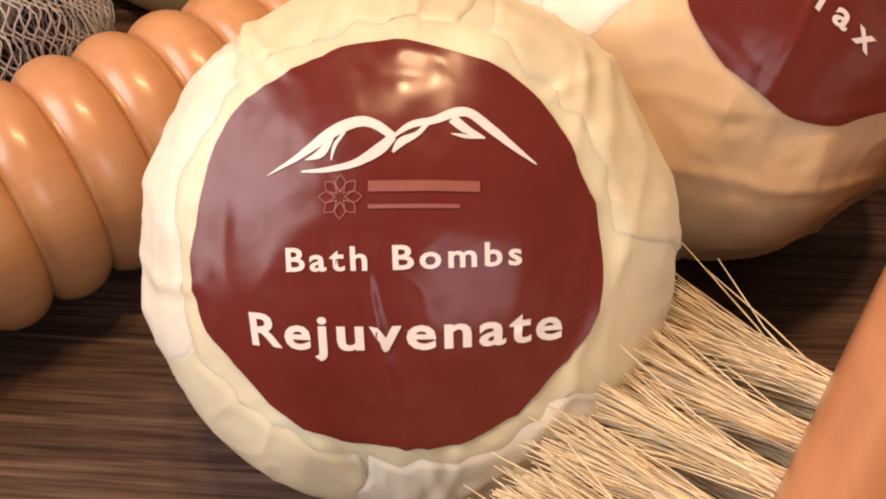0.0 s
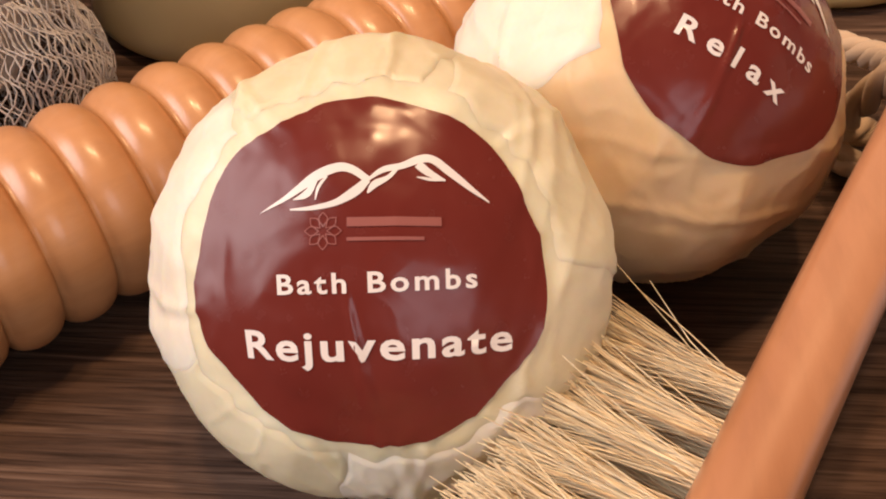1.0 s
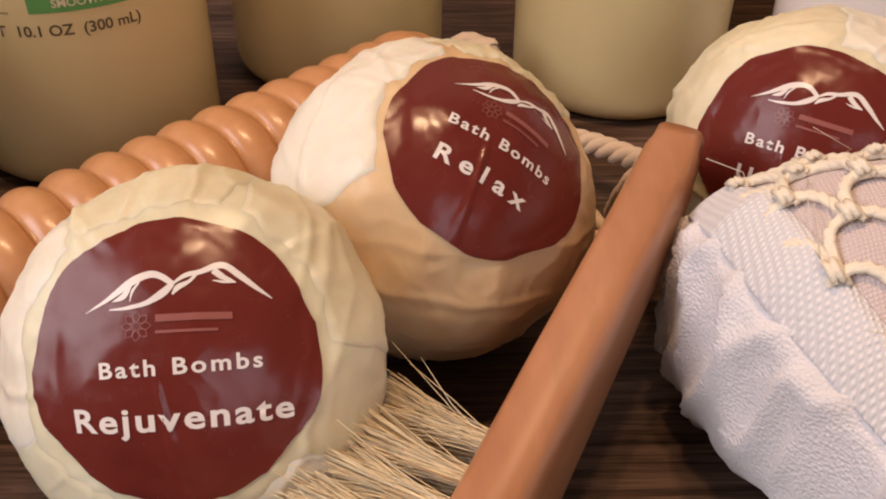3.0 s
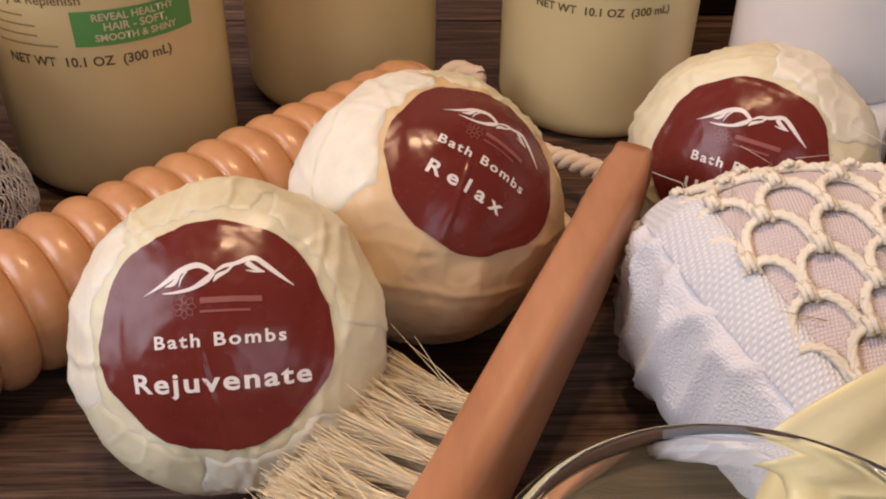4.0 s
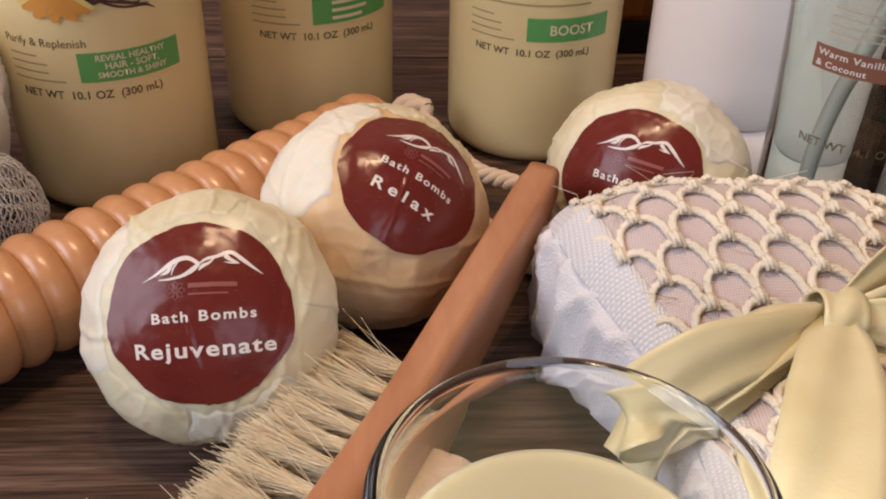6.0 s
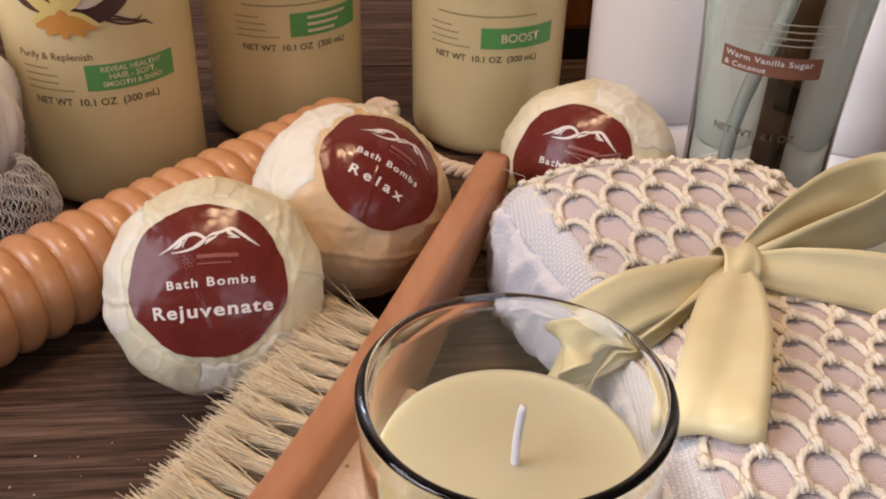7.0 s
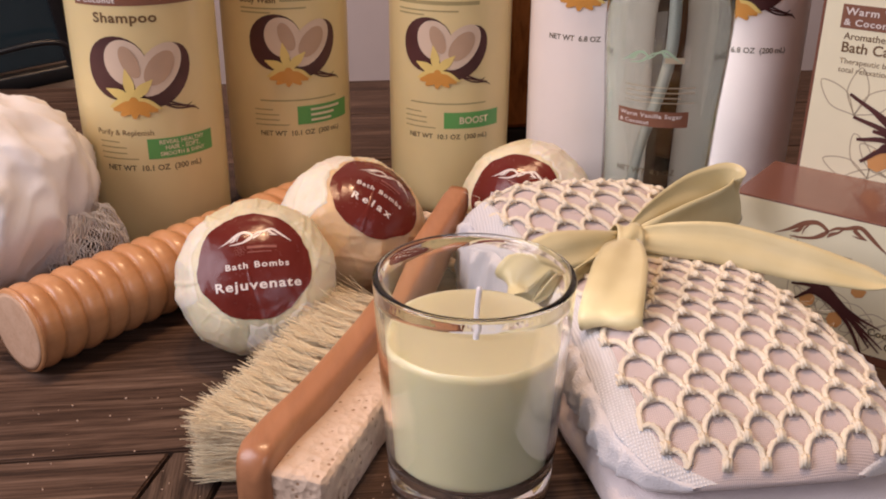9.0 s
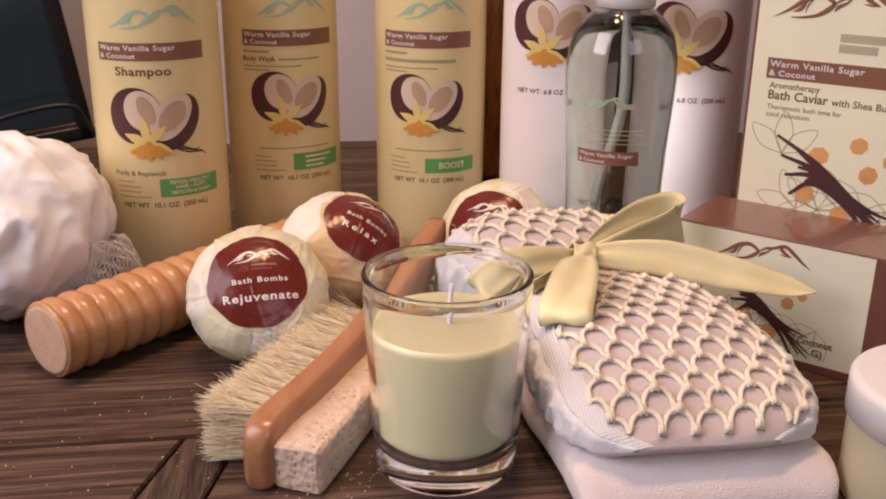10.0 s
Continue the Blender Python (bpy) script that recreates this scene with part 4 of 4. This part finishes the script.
def exfoliating_mitt():
    o = Vector((0.19, -0.04, 0.0))
    ob = thing("exfoliating_mitt", tuple(o), "folded white terry bath mitt covered with a crocheted sisal net", "bath mitt")
    bm = bmesh.new()
    rows = []
    ny, na = 70, 64
    for i in range(ny + 1):
        y = MITT_Y[0] + (MITT_Y[-1] - MITT_Y[0]) * i / ny
        rows.append([bm.verts.new(mitt_at(y, 360 * k / na) - o) for k in range(na)])
    for a, b in zip(rows, rows[1:]):
        for k in range(na):
            j = (k + 1) % na
            bm.faces.new((a[k], a[j], b[j], b[k]))
    bm.faces.new(rows[0])
    bm.faces.new(list(reversed(rows[-1])))
    bmesh.ops.recalc_face_normals(bm, faces=bm.faces)
    part("woven_face", bm, WEAVE, ob, "pinkish woven cotton under the net")
    # woven tape along the edges of the face, and the rolled terry edge beside it
    for name, material, a0, a1, high, rough, words in (("woven_tape", TAPE, 133, 160, 0.0016, 0.0, "white woven edging tape"), ("terry_roll", TERRY, 156, 230, 0.0022, 1.0, "rolled white terry edge"), ("terry_edge", TERRY, -16, 26, 0.0015, 0.6, "white terry edge")):
        bm = bmesh.new()
        rows = []
        for i in range(181):
            y = MITT_Y[0] + (MITT_Y[-1] - MITT_Y[0]) * i / 180
            ring = []
            for k in range(25):
                p = mitt_at(y, a0 + (a1 - a0) * k / 24)
                c = Vector(((np.interp(y, MITT_Y, MITT_L) + np.interp(y, MITT_Y, MITT_R)) / 2, y, 0.025))
                lift = high * min(1.0, 0.15 + 0.45 * min(k, 24 - k))
                lift += rough * (noise.noise(p * 420) * 0.0005 + (1 - abs(noise.noise(Vector((p.x * 50, p.y * 110, p.z * 50))))) ** 5 * 0.0026 - 0.0008)
                ring.append(bm.verts.new(p + (p - c).normalized() * lift - o))
            rows.append(ring)
        for a, b in zip(rows, rows[1:]):
            for k in range(24):
                bm.faces.new((a[k], a[k + 1], b[k + 1], b[k]))
        bmesh.ops.recalc_face_normals(bm, faces=bm.faces)
        part(name, bm, material, ob, words)
    # crocheted net: staggered rows of round arches, their feet tied to the crowns of the row before
    bm = bmesh.new()
    rnd = random.Random(11)
    wide, deep = 0.0112, 0.0084

    def across(y):
        """Points over the face at y from edge to edge, with their distances along it."""
        pts = [mitt_at(y, 141 - 118 * k / 60) for k in range(61)]
        run = [0.0]
        for p, q in zip(pts, pts[1:]):
            run.append(run[-1] + (q - p).length)
        return pts, run

    # rows at even distances along the crest of the face
    crest, reach_y, last = [], 0.0, None
    for i in range(400):
        y = -0.1265 + 0.164 * i / 399
        p = mitt_at(y, 90)
        reach_y += (p - last).length if last else 0.0
        last = p
        crest.append((reach_y, y))
    cache = {}

    def skin(s, along):
        """The face at a distance s from its middle line and a distance along its crest."""
        y = float(np.interp(along, [c[0] for c in crest], [c[1] for c in crest]))
        key = round(y, 4)
        if key not in cache:
            cache[key] = across(key)
        pts, run = cache[key]
        f = s + run[-1] / 2
        if f < 0.0 or f > run[-1]:
            return None
        k = min(59, max(0, int(np.searchsorted(run, f)) - 1))
        g = (f - run[k]) / max(1e-9, run[k + 1] - run[k])
        p = pts[k].lerp(pts[k + 1], g)
        n1 = pts[min(k + 2, 60)] - pts[max(k - 1, 0)]
        up = Vector((-n1.z, 0, n1.x)).normalized()
        return p, up if up.z > 0 else -up

    rows = int(crest[-1][0] / deep)
    for row in range(rows):
        base = row * deep + 0.001
        for i in range(-6, 7):
            mid = (i + 0.5 * (row % 2)) * wide + rnd.gauss(0, 0.0004)
            w, h = wide * rnd.uniform(0.97, 1.04), deep * rnd.uniform(0.98, 1.10)
            pts = []
            for k in range(15):
                t = math.pi * k / 14
                spot = skin(mid - w * 0.47 * math.copysign(abs(math.cos(t)) ** 0.8, math.cos(t)), base + h * math.sin(t) ** 0.75)
                if spot is not None:
                    pts.append(spot[0] + spot[1] * (0.0006 + 0.0006 * math.sin(t)) - o)
            if len(pts) < 6:
                continue
            thick = rnd.uniform(0.00056, 0.00072)
            for s in (0.0, 2.1, 4.2):
                tw = [p + Vector((0.00042 * math.cos(k * 1.3 + s), 0.00042 * math.sin(k * 1.3 + s), 0.00030 * math.sin(k * 1.3 + s + 1))) for k, p in enumerate(pts)]
                tube_into(bm, tw, thick, 6, False)
            # the tied foot: a short bundle reaching down to the crown below
            low, top = skin(mid - w * 0.5, base - deep * 0.16), skin(mid - w * 0.5, base + deep * 0.30)
            if low and top:
                for s in (-1, 0, 1):
                    q = Vector((s * 0.0007, 0, 0.0004 * (1 - abs(s))))
                    tube_into(bm, [low[0] + low[1] * 0.0016 + q * 1.5 - o, low[0].lerp(top[0], 0.5) + top[1] * 0.0022 + q - o, top[0] + top[1] * 0.0014 + q * 1.6 - o], [0.0005, 0.00075, 0.0005], 6)
            if rnd.random() < 0.5:
                q = pts[rnd.randrange(1, len(pts) - 1)]
                tube_into(bm, [q, q + Vector((rnd.gauss(0, 0.002), rnd.gauss(0, 0.002), 0.0012)), q + Vector((rnd.gauss(0, 0.005), rnd.gauss(0, 0.005), rnd.uniform(0.0005, 0.0035)))], 0.00008, 3, False)
    part("crochet_net", bm, SISAL, ob, "cream crocheted sisal net of round arches")
    # the mitt's folded lower half
    bm = bmesh.new()
    rows = []
    outline_y = np.linspace(-0.136, 0.020, 44)
    for y in outline_y:
        t = (y + 0.136) / 0.156
        l = 0.1565 + 0.006 * math.exp(-t * 14) + 0.002 * math.sin(9 * t)
        r = 0.2535 - 0.024 * t - 0.010 * math.exp(-t * 30)
        tall = 0.0188 * min(1, (0.25 + (t * 7) ** 0.6))
        ring = []
        for k in range(48):
            a = 2 * math.pi * k / 48
            c, s = math.cos(a), math.sin(a)
            x = (l + r) / 2 + (r - l) / 2 * math.copysign(abs(c) ** 0.4, c)
            z = tall * (0.5 + 0.5 * math.copysign(abs(s) ** 0.55, s))
            ring.append(bm.verts.new(Vector((x, y, max(0.0004, z + noise.noise(Vector((x * 60, y * 60, 1))) * 0.0012))) - o))
        rows.append(ring)
    for a, b in zip(rows, rows[1:]):
        for k in range(48):
            j = (k + 1) % 48
            bm.faces.new((a[k], a[j], b[j], b[k]))
    bm.faces.new(rows[0])
    bm.faces.new(list(reversed(rows[-1])))
    bmesh.ops.recalc_face_normals(bm, faces=bm.faces)
    part("folded_half", bm, TERRY_PINK, ob, "pinkish white ribbed lower fold")


exfoliating_mitt()


def ribbon_into(bm, points, widths, across, thick=0.00025, o=Vector((0, 0, 0)), ripple=0.0):
    """A ribbon strip along points; across gives its width direction at each point."""
    line = smooth_line([(*p, ) for p in points], 8)
    n = len(line)
    wid = np.interp(np.linspace(0, 1, n), np.linspace(0, 1, len(widths)), widths)
    ac = smooth_line(across, max(1, 8 * (len(points) - 1) // (len(across) - 1)))
    grid = []
    m = 8
    for i, p in enumerate(line):
        d = (line[min(i + 1, n - 1)] - line[max(i - 1, 0)]).normalized()
        s = ac[min(i * (len(ac) - 1) // (n - 1), len(ac) - 1)]
        s = (s - d * s.dot(d)).normalized()
        nn = d.cross(s)
        row = []
        for k in range(m + 1):
            f = k / m - 0.5
            bend = nn * (ripple * math.cos(f * 9 + i * 0.12) + 0.0004 * noise.noise(p * 90 + s * f))
            row.append((p + s * f * float(wid[i]) + bend - o, nn))
        grid.append(row)
    sheets = []
    for side in (1, -1):
        sheets.append([[bm.verts.new(p + q * thick * side) for p, q in row] for row in grid])
    for side, sh in enumerate(sheets):
        for a, b in zip(sh, sh[1:]):
            for k in range(m):
                f = (a[k], a[k + 1], b[k + 1], b[k])
                bm.faces.new(f if side == 0 else tuple(reversed(f)))
    for k in (0, m):
        for i in range(n - 1):
            bm.faces.new((sheets[0][i][k], sheets[0][i + 1][k], sheets[1][i + 1][k], sheets[1][i][k]))
    bmesh.ops.recalc_face_normals(bm, faces=bm.faces)


def ribbon_bow():
    o = Vector((0.1840, -0.0250, 0.0))
    ob = thing("ribbon_bow", tuple(o), "pale yellow satin ribbon tied in a bow round the mitt", "ribbon")
    X, Y, Z = Vector((1, 0, 0)), Vector((0, 1, 0)), Vector((0, 0, 1))
    bm = bmesh.new()
    band = []
    for a in range(0, 361, 15):
        y = -0.0245 + 0.004 * math.cos(math.radians(a))
        p = mitt_at(y, a)
        c = Vector((0.19, y, 0.022))
        band.append(p + (p - c).normalized() * 0.0016)
    ribbon_into(bm, band, [0.016, 0.012, 0.016, 0.012, 0.016], [Y, Y, Y], o=o, ripple=0.0004)
    part("band", bm, SATIN, ob)
    K = Vector((0.1872, -0.0225, 0.0535))
    # the knot: a short turn of ribbon wrapped over the crossing
    bm = bmesh.new()
    turn = [K + Vector((0.0012 * math.sin(math.radians(a)), 0.0058 * math.cos(math.radians(a)), 0.0044 * math.sin(math.radians(a)))) for a in range(-30, 331, 24)]
    ribbon_into(bm, turn, [0.0085, 0.0100, 0.0085], [X, X * 0.95 + Y * 0.2, X], o=o, ripple=0.0005)
    part("knot", bm, SATIN, ob)
    # the loop that stands up behind, its far bend upright
    bm = bmesh.new()
    ribbon_into(bm, [K + Vector((0.002, 0.001, 0.001)), (0.2000, -0.0140, 0.0585), (0.2160, -0.0060, 0.0625), (0.2300, -0.0030, 0.0635), (0.2350, -0.0065, 0.0615), (0.2300, -0.0110, 0.0590), (0.2140, -0.0165, 0.0570), (0.2000, -0.0205, 0.0550), K + Vector((0.002, -0.001, 0))],
                [0.005, 0.010, 0.016, 0.0200, 0.0215, 0.0200, 0.016, 0.010, 0.005], [Y * 0.5 + Z * 0.8, Y * 0.2 + Z, Z - X * 0.25, Y * -0.1 + Z, Y * 0.4 + Z * 0.8], o=o, ripple=0.0004)
    part("bow_loop", bm, SATIN, ob, "pale yellow satin loop standing open")
    # the loop that falls forward over the face, folded back under at its end
    bm = bmesh.new()
    ribbon_into(bm, [K + Vector((0, -0.002, 0.001)), (0.1835, -0.0330, 0.0560), (0.1780, -0.0480, 0.0560), (0.1715, -0.0640, 0.0535), (0.1675, -0.0740, 0.0500), (0.1690, -0.0730, 0.0455), (0.1740, -0.0600, 0.0460), (0.1800, -0.0420, 0.0490), K + Vector((0, -0.001, -0.002))],
                [0.006, 0.013, 0.0180, 0.0195, 0.0200, 0.0190, 0.016, 0.011, 0.006], [X, X * 0.95 - Y * 0.2, X * 0.92 - Y * 0.35 + Z * 0.1, X * 0.95 - Y * 0.2, X], o=o, ripple=0.0006)
    part("bow_loop", bm, SATIN, ob, "pale yellow satin loop folded forward")
    # a tail along the face to the side and one to the terry edge
    bm = bmesh.new()
    ribbon_into(bm, [K + Vector((0.001, -0.001, 0)), (0.2010, -0.0275, 0.0545), (0.2200, -0.0335, 0.0545), (0.2430, -0.0430, 0.0510), (0.2640, -0.0530, 0.0480), (0.2730, -0.0575, 0.0470)],
                [0.006, 0.012, 0.0150, 0.0140, 0.0090, 0.0010], [Y * 0.6 + Z * 0.8, Y * 0.55 + Z * 0.8, Y * 0.8 + Z * 0.5], o=o, ripple=0.0005)
    part("tail", bm, SATIN, ob)
    bm = bmesh.new()
    ribbon_into(bm, [K + Vector((-0.002, 0, 0)), (0.1740, -0.0280, 0.0540), (0.1600, -0.0350, 0.0500), (0.1480, -0.0410, 0.0430), (0.1430, -0.0450, 0.0350)],
                [0.006, 0.013, 0.0175, 0.0165, 0.0150], [Y * 0.9 + Z * 0.3, Y + Z * 0.1, Y - X * 0.3], o=o, ripple=0.0007)
    part("tail", bm, SATIN, ob)
    bm = bmesh.new()
    ribbon_into(bm, [K + Vector((-0.002, -0.001, 0)), (0.1720, -0.0330, 0.0560), (0.1570, -0.0400, 0.0570), (0.1440, -0.0450, 0.0520), (0.1425, -0.0460, 0.0470), (0.1540, -0.0430, 0.0480), (0.1700, -0.0340, 0.0520), K],
                [0.006, 0.011, 0.0140, 0.0140, 0.0140, 0.013, 0.010, 0.006], [Y * 0.6 + Z * 0.7, Y * 0.5 + Z * 0.8, Y * 0.7 + Z * 0.5], o=o, ripple=0.0005)
    part("bow_loop", bm, SATIN, ob)


ribbon_bow()

# ---------------------------------------------------------------- bath pouf


def bath_pouf():
    at = Vector((-0.0680, 0.0760, 0.0430))
    ob = thing("bath_pouf", (at.x, at.y, 0.0), "white nylon mesh bath pouf with soft ruffles", "bath pouf")
    o = Vector((at.x, at.y, 0.0))
    bm = bmesh.new()
    bmesh.ops.create_icosphere(bm, subdivisions=6, radius=1.0)
    for p in bm.verts:
        d = p.co.normalized()
        drift = Vector((noise.noise(d * 1.3), noise.noise(d * 1.3 + Vector((5, 1, 2))), 0)) * 0.5
        q = Vector((d.x * 2.9, d.y * 2.9, d.z * 0.8)) + drift
        fold = 1 - abs(noise.noise(q + Vector((4, 2, 7)))) * 2.4
        fold2 = (1 - abs(noise.noise(q * 2.3 + Vector((1, 8, 3))))) ** 3
        w = Vector((d.x * 0.053, d.y * 0.053, d.z * 0.0425)) * (0.94 + 0.080 * fold + 0.034 * fold2 + 0.005 * noise.noise(q * 6) + 0.003 * noise.noise(q * 17)) + at
        w.z = max(w.z, 0.0005)
        p.co = w - o
    part("ruffle", bm, NET_WHITE, ob, "soft white nylon ruffles")
    bm = bmesh.new()
    c = Vector((-0.0220, 0.0640, 0.0200))
    def shell(a, b):
        d = Vector((math.cos(a) * math.cos(b), math.sin(a) * math.cos(b), math.sin(b)))
        f = 1 + 0.10 * noise.noise(d * 3.0) + 0.05 * noise.noise(d * 8.0)
        return c + Vector((d.x * 0.0180, d.y * 0.0200, d.z * 0.0215)) * f - o
    for i in range(70):
        for s in (-1, 1):
            pts = []
            for k in range(26):
                t = k / 25
                a = math.radians(-200 + i * 5.15) + s * t * 1.15 + 0.05 * math.sin(t * 40 + i)
                b = math.radians(-62 + 124 * t)
                p = shell(a, b)
                p.z = max(p.z, 0.0006)
                pts.append(p)
            tube_into(bm, pts, 0.00019, 3, False)
    part("mesh_edge", bm, NET_WHITE, ob, "open white net at the edge")


bath_pouf()

# ---------------------------------------------------------------- back of the table


def monitor():
    ob = thing("monitor", (-0.0956, 0.430, 0.0), "dark glossy flat screen with black frame standing at the table's back", "screen")
    ob.matrix_world = pose(-0.0956, 0.430, 0.004, 4, -8, 12)
    part("screen_panel", box((0.46, 0.006, 0.30), (-0.24, 0, 0.165), 0.001), SCREEN, ob, "dark glossy panel with reflected teal put into its colour", False)
    for size, c in (((0.012, 0.012, 0.32), (-0.006, 0, 0.16)), ((0.48, 0.012, 0.012), (-0.24, 0, 0.006)), ((0.48, 0.012, 0.012), (-0.24, 0, 0.314)), ((0.012, 0.012, 0.32), (-0.474, 0, 0.16))):
        part("frame_bar", box(size, c, 0.002), BLACK, ob)
    bm = bmesh.new()
    tube_into(bm, smooth_line([(-0.20, -0.02, 0.018), (-0.12, -0.02, 0.026), (-0.05, -0.022, 0.036), (-0.012, -0.02, 0.034), (-0.004, -0.018, 0.018), (0.004, -0.02, 0.004)], 8), 0.0022, 8)
    part("cable", bm, BLACK, ob, "thin black cable")


monitor()


def wooden_box():
    ob = thing("wooden_box", (0.232, 0.262, 0.0), "orange brown wooden box, black along its bottom, behind the bottles", "box")
    part("box_body", box((0.118, 0.07, 0.20), (0, 0, 0.116), 0.003), CABINET_WOOD, ob, "", False)
    # a low black strip along the bottom, set slightly in
    part("bottom", box((0.112, 0.064, 0.016), (0, 0, 0.008), 0.002), BLACK, ob, "black strip along the bottom")


wooden_box()


# crumbs of stone and bristle dust by the pumice stone
def crumbs():
    bm = bmesh.new()
    rnd = random.Random(3)
    for _ in range(150):
        r = rnd.uniform(0.00012, 0.00042)
        if rnd.random() < 0.6:
            x, y = 0.088 + rnd.gauss(0, 0.012), -0.098 + rnd.gauss(0, 0.010)
        else:
            x, y = rnd.uniform(-0.06, 0.05), rnd.uniform(-0.10, -0.02)
        m = Matrix.Translation((x, y, r * 0.7)) @ Euler((rnd.random() * 3, rnd.random() * 3, 0)).to_matrix().to_4x4() @ Matrix.Diagonal((r, r * rnd.uniform(0.6, 1.4), r * 0.8, 1))
        bmesh.ops.create_icosphere(bm, subdivisions=1, radius=1.0, matrix=m)
    tagged(new("crumbs", finish(bm, "crumbs", PUMICE)), "tiny pale crumbs scattered on the table top", "crumbs", kind="stuff")


crumbs()
